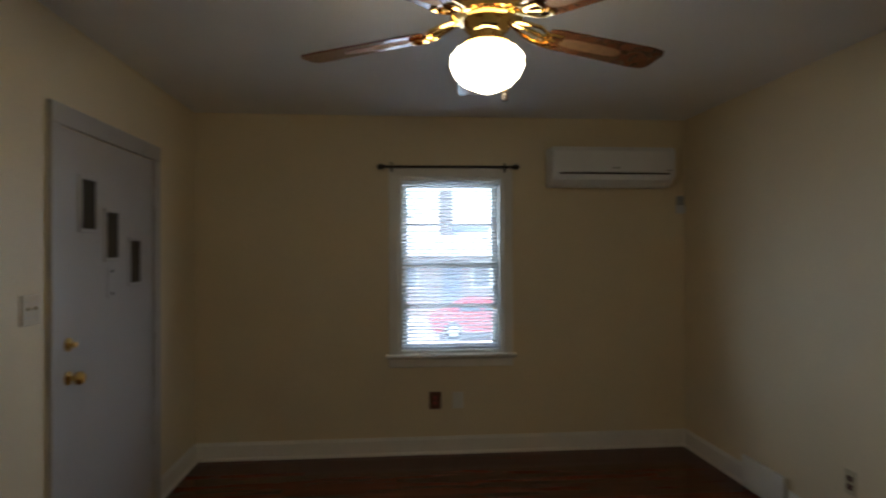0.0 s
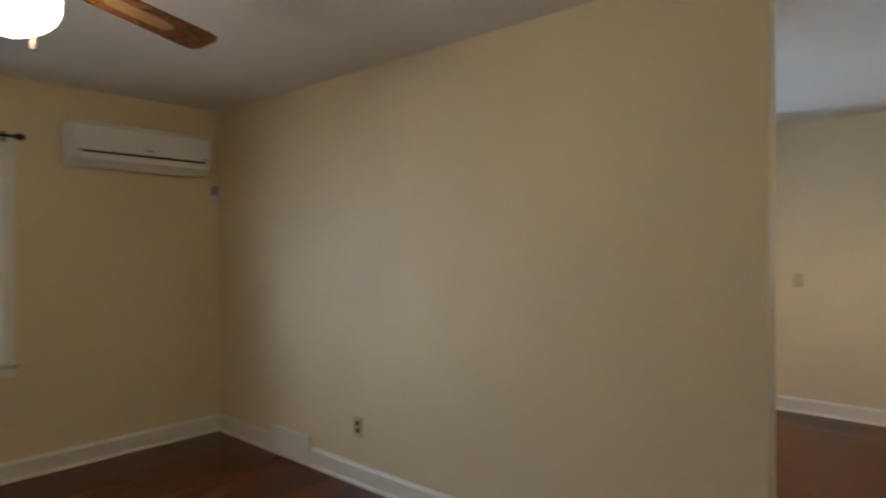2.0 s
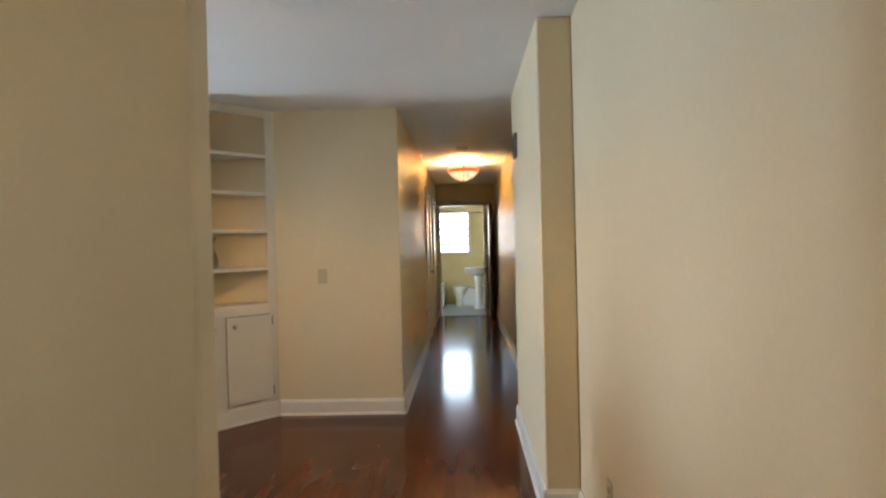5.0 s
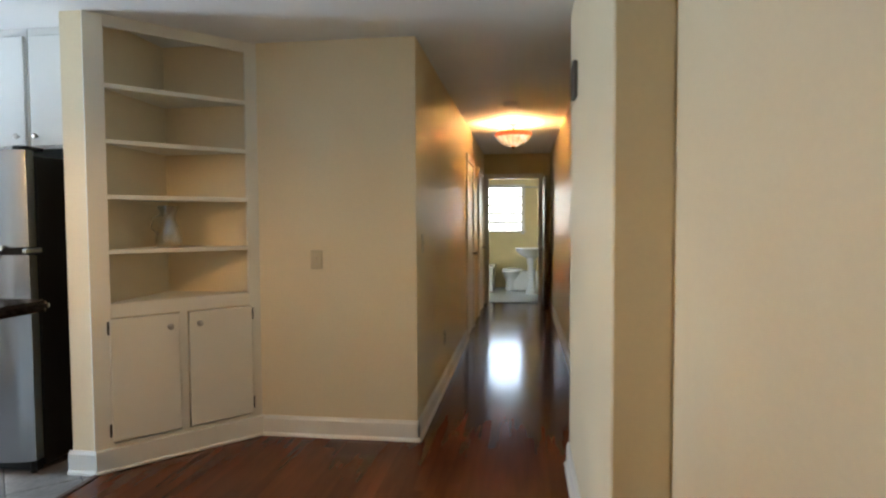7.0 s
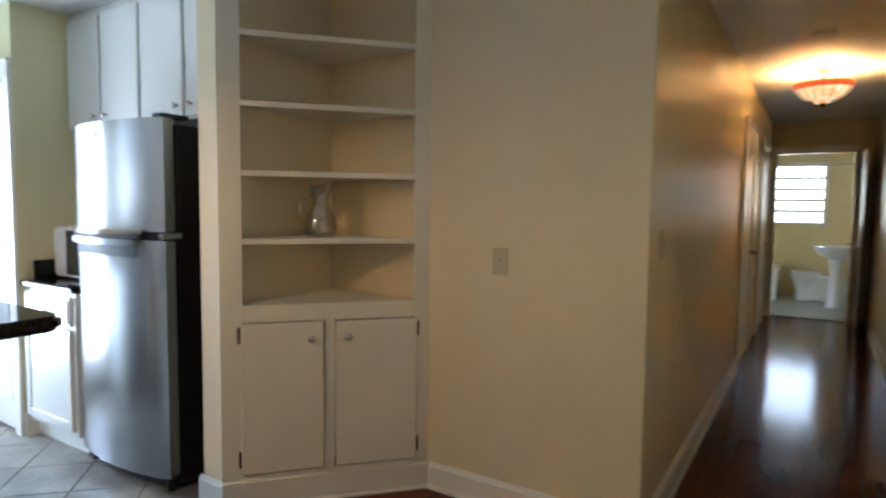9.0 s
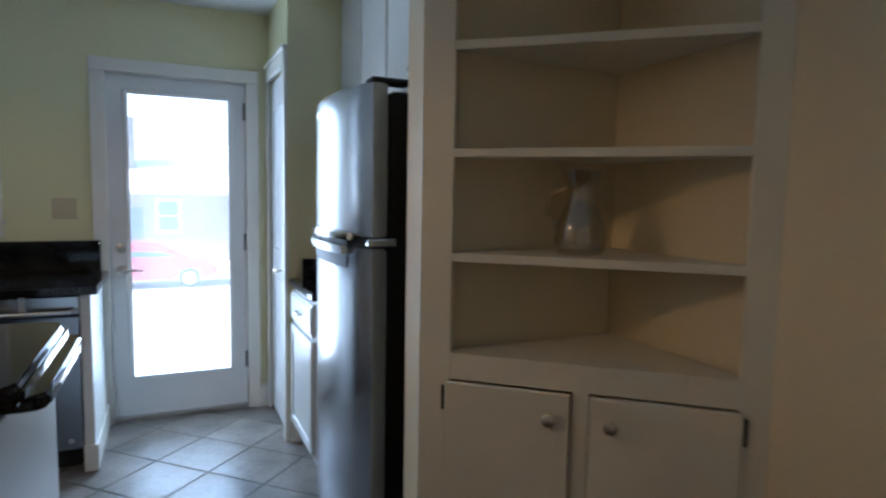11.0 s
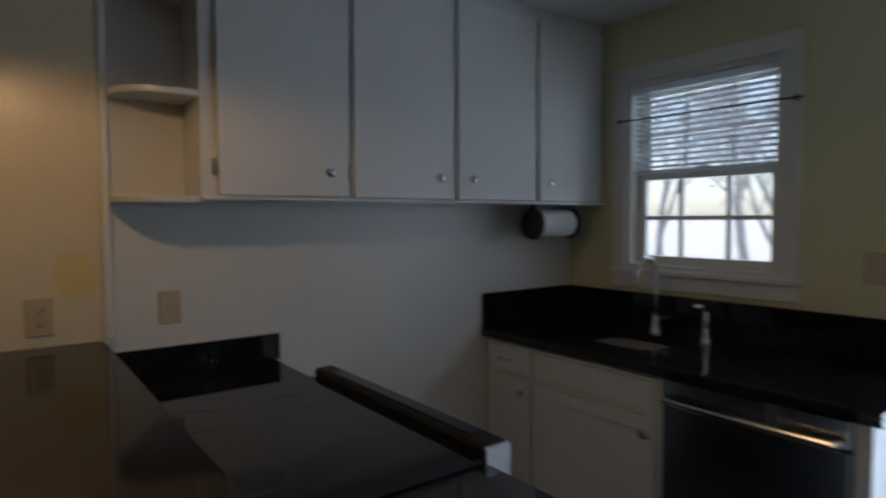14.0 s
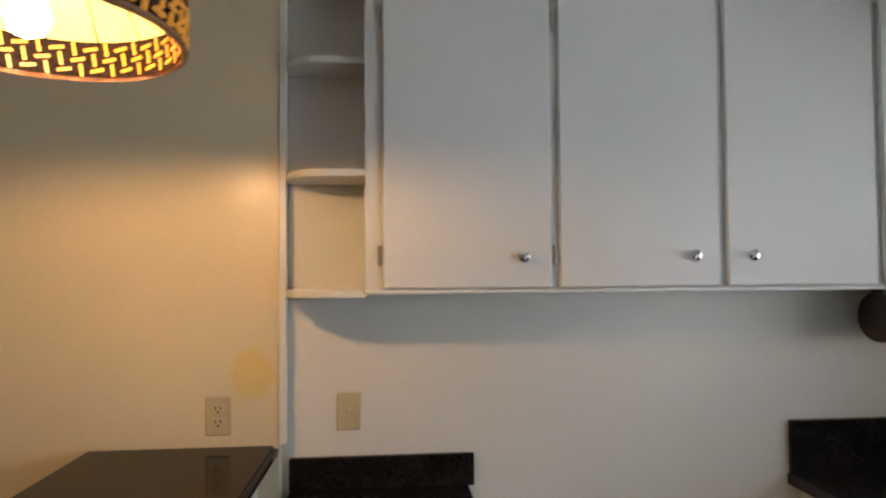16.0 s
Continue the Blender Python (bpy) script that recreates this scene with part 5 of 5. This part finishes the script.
single("bar_top", rounded_top(XD + 0.002, 1.25, 1.84, 1.80, 0.06, 1.02, 1.06, 0.012), BARST, "raised brown-black granite bar ledge with rounded corners", "countertop", soft=True)
b = rounded_top(1.318, 1.742, 1.80, 2.385, 0.045, 0.868, 0.905, 0.01)
single("peninsula_counter", b, GRANITE, "polished black granite counter beside the range", "countertop", soft=True)
ct = thing("filler_counter", (0.25, 2.08, 0.868), "narrow black granite counter with splash between wall and range", "countertop")
part("top", box(XK + 0.002, 1.824, 0.868, 0.416, 2.38, 0.905, 0.005), GRANITE, ct)
part("splash", box(XK + 0.002, 1.824, 0.905, XK + 0.02, 2.394, 1.005, 0.003), GRANITE, ct)
rg = thing("range", (0.88, 2.08, 0), "black glass-topped electric range set into the peninsula", "stove")
part("body", box(0.424, 1.745, 0.02, 1.312, 2.385, 0.885), BLKPL, rg)
part("cooktop", box(0.420, 1.765, 0.886, 1.316, 2.378, 0.914, 0.006), BLKGL, rg, "black ceramic glass cooktop")
part("control_panel", box(0.418, 2.378, 0.84, 1.316, 2.452, 0.942, 0.014, seg=2), BLKPL, rg)
part("panel_glass", box(0.52, 2.395, 0.941, 1.24, 2.436, 0.9445, 0.001), BLKGL, rg)
part("oven_door", box(0.45, 2.385, 0.22, 1.305, 2.42, 0.82, 0.008), BLKGL, rg)
part("handle", tube([(0.50, 2.42, 0.78), (0.51, 2.465, 0.78), (1.25, 2.465, 0.78), (1.26, 2.42, 0.78)], 0.013), STEEL, rg, soft=True)
part("end_cap", box(1.312, 2.372, 0.842, 1.32, 2.45, 0.94, 0.003), CHROME, rg)
for xx, yy, r in ((0.66, 1.92, 0.09), (1.10, 1.92, 0.075), (0.66, 2.2, 0.075), (1.10, 2.2, 0.10)):
    part("burner_ring", lathe([(r - 0.002, 0.9142), (r, 0.9145), (r + 0.002, 0.9142)], (xx, yy, 0), seg=40), mat("printed_ring", (0.05, 0.05, 0.05), 0.2), rg)

# ---------------------------------------------------------------- pendant over the bar
PX, PY, PZ = 0.95, 1.56, 1.962
pl = thing("pendant_lamp", (PX, PY, PZ), "stained-glass pendant lamp with amber lattice border, lit", "pendant lamp")
part("canopy", lathe([(0, H), (0.06, H), (0.055, H - 0.02), (0.012, H - 0.03)], (PX, PY, 0)), BRONZE, pl, soft=True)
part("rod", rod((PX, PY, 2.262), (PX, PY, H - 0.02), 0.006), BRONZE, pl)
part("cap", lathe([(0, 2.297), (0.04, 2.287), (0.055, 2.262), (0.05, 2.257)], (PX, PY, 0)), BRONZE, pl, soft=True)
R0 = 0.235
SHG = mat("cream_art_glass", (0.72, 0.52, 0.26), 0.3, vary=0.15, scale=20)
SHG.node_tree.nodes["Principled BSDF"].inputs["Transmission Weight"].default_value = 0.25
part("shade", lathe([(0.05, 2.262), (0.09, 2.237), (0.15, 2.172), (0.2, 2.092), (R0 - 0.003, 2.037), (R0 - 0.007, 2.037), (0.195, 2.092), (0.145, 2.17), (0.085, 2.234)], (PX, PY, 0), seg=40), SHG, pl, "cream leaded-glass panels", soft=True)
AMB = glow("amber_art_glass", (1.0, 0.47, 0.08), 0.07, (0.46, 0.19, 0.025))
lead = mat("dark_lead_came", (0.006, 0.004, 0.004), 0.8, spec=0.1, bump=0.6, bump_scale=120)
part("border", lathe([(R0 - 0.002, 2.037), (R0, 2.002), (R0 - 0.004, 1.967), (R0 - 0.008, 1.967), (R0 - 0.005, 2.002), (R0 - 0.007, 2.037)], (PX, PY, 0), seg=48), lead, pl, "dark leaded border", soft=True)
lat = bmesh.new()
N = 48
for i in range(N):
    a = 2 * math.pi * i / N
    for row in range(3):
        zc = 1.98 + row * 0.021
        slant = radians(80 if (i + row) % 2 else -12)
        m = Matrix.Translation((PX, PY, zc)) @ Matrix.Rotation(a + row * 0.03, 4, "Z") @ Matrix.Translation((R0 - 0.002, 0, 0)) @ Matrix.Rotation(slant, 4, "X")
        bb = box(-0.0065, -0.0125, -0.003, 0.0065, 0.0125, 0.003)
        bb.transform(m)
        join(lat, bb)
part("lattice", lat, AMB, pl, "amber glass lattice strips")
nug = bmesh.new()
for i in range(N):
    for row in range(2):
        if (i + row) % 2:
            a = 2 * math.pi * (i + 0.5) / N
            m = Matrix.Translation((PX, PY, 1.991 + row * 0.021)) @ Matrix.Rotation(a, 4, "Z") @ Matrix.Translation((R0, 0, 0)) @ Matrix.Diagonal((0.7, 1, 1, 1))
            bmesh.ops.create_icosphere(nug, subdivisions=1, radius=0.0095, matrix=m)
tagged(part("glass_nuggets", nug, mat("dark_amber_nugget", (0.045, 0.02, 0.012), 0.12), pl, soft=True), "dark round glass nuggets", kind="stuff")
part("rim", lathe([(R0 - 0.008, 1.967), (R0 + 0.002, 1.969), (R0 + 0.004, 1.962), (R0 - 0.006, 1.959)], (PX, PY, 0), seg=48), mat("beaded_rim", (0.34, 0.20, 0.14), 0.3, metal=0.7, bump=1.0, bump_scale=150), pl, "beaded coppery rim", soft=True)
part("top_band", lathe([(R0 - 0.002, 2.037), (R0 + 0.004, 2.047), (R0 - 0.004, 2.057), (R0 - 0.012, 2.047)], (PX, PY, 0), seg=48), mat("dark_red_glass", (0.16, 0.015, 0.01), 0.2), pl, "dark red glass band", soft=True)
part("socket", rod((PX, PY, 2.042), (PX, PY, 2.262), 0.018), BRONZE, pl)
part("bulb", lathe([(0, 0), (0.024, 0.012), (0.032, 0.038), (0.024, 0.065), (0.014, 0.085), (0, 0.09)], (PX, PY, 1.956)), BULB, pl, "lit bulb", soft=True)
ribs = bmesh.new()
for i in range(16):
    a = 2 * math.pi * i / 16
    c, s = math.cos(a), math.sin(a)
    tube([(PX + r * c, PY + r * s, z) for r, z in ((0.052, 2.26), (0.087, 2.234), (0.147, 2.169), (0.197, 2.091), (0.229, 2.037))], 0.0025, bm=ribs, seg=5)
part("leading", ribs, lead, pl)

# ---------------------------------------------------------------- outdoors
g = bmesh.new()
prof = [(-400, -0.3), (YN + 0.2, -0.3), (7.0, -0.35), (11.0, -0.75), (16.0, -1.45), (20.0, -1.62), (40.0, -1.6), (900, -1.6)]
rows = [[g.verts.new((x, y, z)) for x in (-900, -30, 14, 900)] for y, z in prof]
for a, c in zip(rows, rows[1:]):
    for k in range(3):
        g.faces.new((a[k], a[k + 1], c[k + 1], c[k]))
structure("ground", g, CONC, "pale sunlit concrete and dry ground falling to the street", "ground")
lw = bmesh.new()
q = [lw.verts.new(p) for p in ((-30, 8.0, -0.44), (-2.6, 8.0, -0.44), (-2.6, 16.0, -1.435), (-30, 16.0, -1.435))]
lw.faces.new(q)
structure("lawn", lw, GRASS, "thin winter lawn beside the drive", "lawn")

hs = thing("house_opposite", (2, 30, -1.6), "brick house with white windows across the street", "house")
HX0, HX1, HY, HZ0, HZ1 = -9.0, 12.0, 28.0, -1.6, 1.45
part("wall", box(HX0, HY, HZ0, HX1, HY + 8, HZ1), BRICKO, hs)
rf = bmesh.new()
v = [rf.verts.new(p) for p in ((HX0 - 0.5, HY - 0.5, HZ1), (HX1 + 0.5, HY - 0.5, HZ1), (HX1 + 0.5, HY + 4, HZ1 + 2.3), (HX0 - 0.5, HY + 4, HZ1 + 2.3), (HX1 + 0.5, HY + 8.5, HZ1), (HX0 - 0.5, HY + 8.5, HZ1))]
for f in ((0, 1, 2, 3), (3, 2, 4, 5), (0, 3, 5), (1, 4, 2)):
    rf.faces.new([v[i] for i in f])
part("roof", rf, ROOFO, hs, "pale shingle roof")
part("chimney", box(0.2, HY + 1.2, HZ1 + 0.1, 0.85, HY + 1.9, HZ1 + 3.1, 0.02), mat("dark_brick", (0.10, 0.08, 0.075), 0.9, vary=0.2), hs)
part("eave", box(HX0 - 0.5, HY - 0.52, HZ1 - 0.16, HX1 + 0.5, HY - 0.46, HZ1), TRIM, hs)
for wx in (-6.5, -3.2, -1.4, 2.1, 5.6):
    w = part("window", box(wx - 0.5, HY - 0.05, -0.35, wx + 0.5, HY + 0.02, 1.1, 0.01), TRIM, hs)
    part("pane", box(wx - 0.38, HY - 0.07, -0.22, wx + 0.38, HY - 0.045, 0.34), mat("far_glass", (0.10, 0.11, 0.13), 0.1), w)
    part("pane", box(wx - 0.38, HY - 0.07, 0.40, wx + 0.38, HY - 0.045, 0.98), mat("far_glass", (0.10, 0.11, 0.13), 0.1), w)
part("door", box(0.2, HY - 0.04, -1.55, 1.15, HY + 0.01, 0.75, 0.01), mat("slate_blue_door", (0.10, 0.12, 0.17), 0.5), hs)


def parked_car(at, paint, label):
    c = thing("parked_car", at, label, "car")
    x, y, z = at
    prof = [(-2.15, 0.35), (-2.2, 0.6), (-2.1, 0.85), (-1.5, 0.95), (-0.95, 1.32), (-0.5, 1.44), (0.35, 1.42), (0.85, 1.25), (1.35, 0.98), (2.0, 0.88), (2.2, 0.62), (2.15, 0.35), (1.75, 0.3), (1.62, 0.55), (1.35, 0.66), (1.08, 0.55), (0.95, 0.28), (-0.95, 0.28), (-1.08, 0.55), (-1.35, 0.66), (-1.62, 0.55), (-1.75, 0.3)]
    b = bmesh.new()
    lo = [b.verts.new((x + px, y - 0.85, z + pz)) for px, pz in prof]
    f = b.faces.new(lo)
    r = bmesh.ops.extrude_face_region(b, geom=[f])
    bmesh.ops.translate(b, vec=(0, 1.7, 0), verts=[v for v in r["geom"] if isinstance(v, bmesh.types.BMVert)])
    for v in b.verts:
        if v.co.z > z + 1.0:
            v.co.y = y + (v.co.y - y) * 0.8
    bmesh.ops.recalc_face_normals(b, faces=b.faces[:])
    body = part("body", b, paint, c)
    gl = bmesh.new()
    for pts in (((-1.25, 1.0), (-0.85, 1.30), (-0.42, 1.37), (-0.36, 1.0)), ((-0.28, 1.0), (-0.32, 1.37), (0.35, 1.35), (0.75, 1.22), (1.05, 1.0))):
        for s in (-1, 1):
            vs = [gl.verts.new((x + px, y + s * (0.856 - 0.17 * max(0, min(1, (pz - 1.0) / 0.05 + 0.05)) * (1 if pz > 1.0 else 0.0)), z + pz)) for px, pz in pts]
            gl.faces.new(vs)
    part("side_windows", gl, mat("car_glass", (0.05, 0.07, 0.09), 0.08), c)
    for wx in (-1.35, 1.35):
        for s in (-1, 1):
            tyre = part("wheel", lathe([(0, -0.1), (0.31, -0.1), (0.32, -0.08), (0.32, 0.08), (0.31, 0.1), (0, 0.1)], (x + wx, y + s * 0.76, z + 0.32), axis="Y", seg=22), RUBBER, c, soft=True)
            part("rim", lathe([(0, -0.11), (0.2, -0.11), (0.2, 0.11), (0, 0.11)], (x + wx, y + s * 0.765, z + 0.32), axis="Y", seg=18), CHROME, tyre, soft=True)
    return c


parked_car((1.3, 21.2, -1.62), REDCAR, "red saloon car parked across the drive")


def tree(at, height, seed, leafy):
    r = random.Random(seed)
    t = thing("tree", at, "bare grey-barked tree with thin green clumps" if leafy < 400 else "leafy shrub-like tree with small dull leaves", "tree")
    wood = bmesh.new()
    tips = []

    def limb(p, d, length, rad, depth):
        q = p
        n = 4
        for k in range(n):
            d = (d + Vector((r.uniform(-1, 1), r.uniform(-1, 1), r.uniform(-0.2, 0.5))) * 0.16).normalized()
            e = q + d * length / n
            rod(q, e, rad * (1 - 0.15 * k), bm=wood, seg=6 if depth < 2 else 4, r1=rad * (1 - 0.15 * (k + 1)))
            q = e
            if depth < 3 and k > 0:
                for _ in range(2 if depth else 1):
                    nd = (d + Vector((r.uniform(-1, 1), r.uniform(-1, 1), r.uniform(-0.1, 0.7))) * 0.9).normalized()
                    limb(q, nd, length * r.uniform(0.45, 0.7), rad * 0.45, depth + 1)
        tips.append(q)

    limb(Vector(at), Vector((0, 0, 1)), height * 0.55, height * 0.022, 0)
    part("trunk", wood, BARK, t)
    lf = bmesh.new()
    for _ in range(leafy):
        c = r.choice(tips) + Vector((r.gauss(0, 0.3), r.gauss(0, 0.3), r.gauss(0, 0.25)))
        s = r.uniform(0.05, 0.11)
        a, b_ = Vector((r.uniform(-1, 1), r.uniform(-1, 1), r.uniform(-1, 1))).normalized(), Vector((r.uniform(-1, 1), r.uniform(-1, 1), r.uniform(-1, 1))).normalized()
        lf.faces.new([lf.verts.new(c + a * s), lf.verts.new(c + b_ * s * 0.6), lf.verts.new(c - a * s), lf.verts.new(c - b_ * s * 0.6)])
    part("crown", lf, LEAF, t)


for i, (x, y, h, lv) in enumerate(((-3.5, 15.0, 6.5, 300), (-6.0, 18.5, 8.0, 300), (-8.5, 16.0, 7.0, 900), (-4.8, 23.0, 9.0, 300), (-10.5, 21.0, 8.0, 900), (-1.6, 24.5, 7.0, 200))):
    tree((x, y, -1.4 if y > 15.5 else -1.3), h, 11 + i, lv)
# floor boards run along x
WOODX = [(XW, YS, 0.0, YN), (0.0, YS, 0.112, YO)]


def board_mesh(name, length):
    me = bpy.data.meshes.new(name)
    b = box(0, 0.0001, -0.014, length, 0.0569, 0.0)
    b.to_mesh(me)
    b.free()
    me.materials.append(WOOD)
    return me


wood_floor = tagged(new("wood_floor"), "glossy dark red-brown strip oak floor", "floor", kind="structure")
BW = 0.057
rest = bmesh.new()
pieces = 0
boards = {}
rng = random.Random(5)
y = YS
rows_y = []
while y < YN:
    rows_y.append(y)
    y += BW


def rest_board(x0, x1, y0):
    z = 0.0
    vs = [rest.verts.new(p) for p in ((x0 + 0.0002, y0 + 0.0001, z), (x1 - 0.0002, y0 + 0.0001, z), (x1 - 0.0002, y0 + BW - 0.0001, z), (x0 + 0.0002, y0 + BW - 0.0001, z),
                                      (x0 + 0.0002, y0 + 0.0001, -0.014), (x1 - 0.0002, y0 + 0.0001, -0.014), (x1 - 0.0002, y0 + BW - 0.0001, -0.014), (x0 + 0.0002, y0 + BW - 0.0001, -0.014))]
    for f in ((0, 1, 2, 3), (0, 4, 5, 1), (1, 5, 6, 2), (2, 6, 7, 3), (3, 7, 4, 0)):
        rest.faces.new([vs[i] for i in f])


for y in rows_y:
    if y < 1.80:
        end = XE if y > YH - 0.03 else XB + 0.05
        start = XW
    else:
        start, end = XW, 0.0
    x = start
    first = True
    while x < end - 0.01:
        size = rng.choice((0.6, 0.9, 1.2, 1.5))
        if first:
            size *= rng.uniform(0.3, 1.0)
        size = round(size * 10) / 10 if not first else round(max(0.2, size) * 10) / 10
        first = False
        near = 0.2 < x < 3.3 and y > -0.9 and pieces < 290
        if near and x + size <= end:
            if size not in boards:
                boards[size] = board_mesh("board", size)
            ob = new("board", boards[size])
            ob.location = (x, y, 0.0)
            ob.parent = wood_floor
            pieces += 1
        else:
            rest_board(x, min(x + size, end), y)
        x += size
tagged(part("boards_beyond", rest, WOOD, wood_floor), kind="stuff")

# tiles laid diagonally in the kitchen
tile_floor = tagged(new("tile_floor"), "grey-brown slate-look tile floor laid diagonally", "floor", kind="structure")
S = 0.325
me = bpy.data.meshes.new("tile")
b = box(-S / 2 + 0.003, -S / 2 + 0.003, -0.012, S / 2 - 0.003, S / 2 - 0.003, 0.0, 0.003)
b.to_mesh(me)
b.free()
me.materials.append(TILE)
cut = bmesh.new()
c45 = math.cos(radians(45))
X0, X1, Y0, Y1 = XK, XE + 0.02, 1.80, YN
for i in range(-20, 20):
    for j in range(-20, 20):
        cx, cy = 2.2 + (i - j) * S * c45, 3.0 + (i + j) * S * c45
        r = S * c45
        if cx - r >= X0 and cx + r <= X1 and cy - r >= Y0 and cy + r <= Y1:
            ob = new("tile", me)
            ob.matrix_world = pose(cx, cy, -0.001 * rng.random(), 0, 0, 45)
            ob.parent = tile_floor
        elif cx + r > X0 and cx - r < X1 and cy + r > Y0 and cy - r < Y1:
            pts = [(cx - r + 0.004, cy), (cx, cy - r + 0.004), (cx + r - 0.004, cy), (cx, cy + r - 0.004)]
            for axis, lim, keep in ((0, X0, 1), (0, X1, -1), (1, Y0, 1), (1, Y1, -1)):
                res = []
                for a, q in zip(pts, pts[1:] + pts[:1]):
                    ia, iq = keep * (a[axis] - lim) >= 0, keep * (q[axis] - lim) >= 0
                    if ia:
                        res.append(a)
                    if ia != iq:
                        t = (lim - a[axis]) / (q[axis] - a[axis])
                        res.append((a[0] + t * (q[0] - a[0]), a[1] + t * (q[1] - a[1])))
                pts = res
                if not pts:
                    break
            if len(pts) > 2:
                prism(pts, -0.012, -0.0005, bm=cut)
structure("grout", box(XK, 1.80, -0.0135, XE + 0.02, YN, -0.003), GROUT, "grey grout bed between the floor tiles", "floor")
tagged(part("cut_tiles", cut, TILE, tile_floor), kind="stuff")
structure("threshold", box(XD, 1.775, -0.012, 2.72, 1.805, 0.006, 0.003), mat("threshold_strip", (0.10, 0.05, 0.03), 0.4), "thin dark strip between boards and tiles", "threshold")
structure("bath_floor", box(XB + 0.05, -1.0, -0.014, BX, 1.5, 0.012), mat("bath_floor_tile", (0.30, 0.34, 0.32), 0.3, vary=0.12, scale=20), "grey-green tiled bathroom floor", "floor")
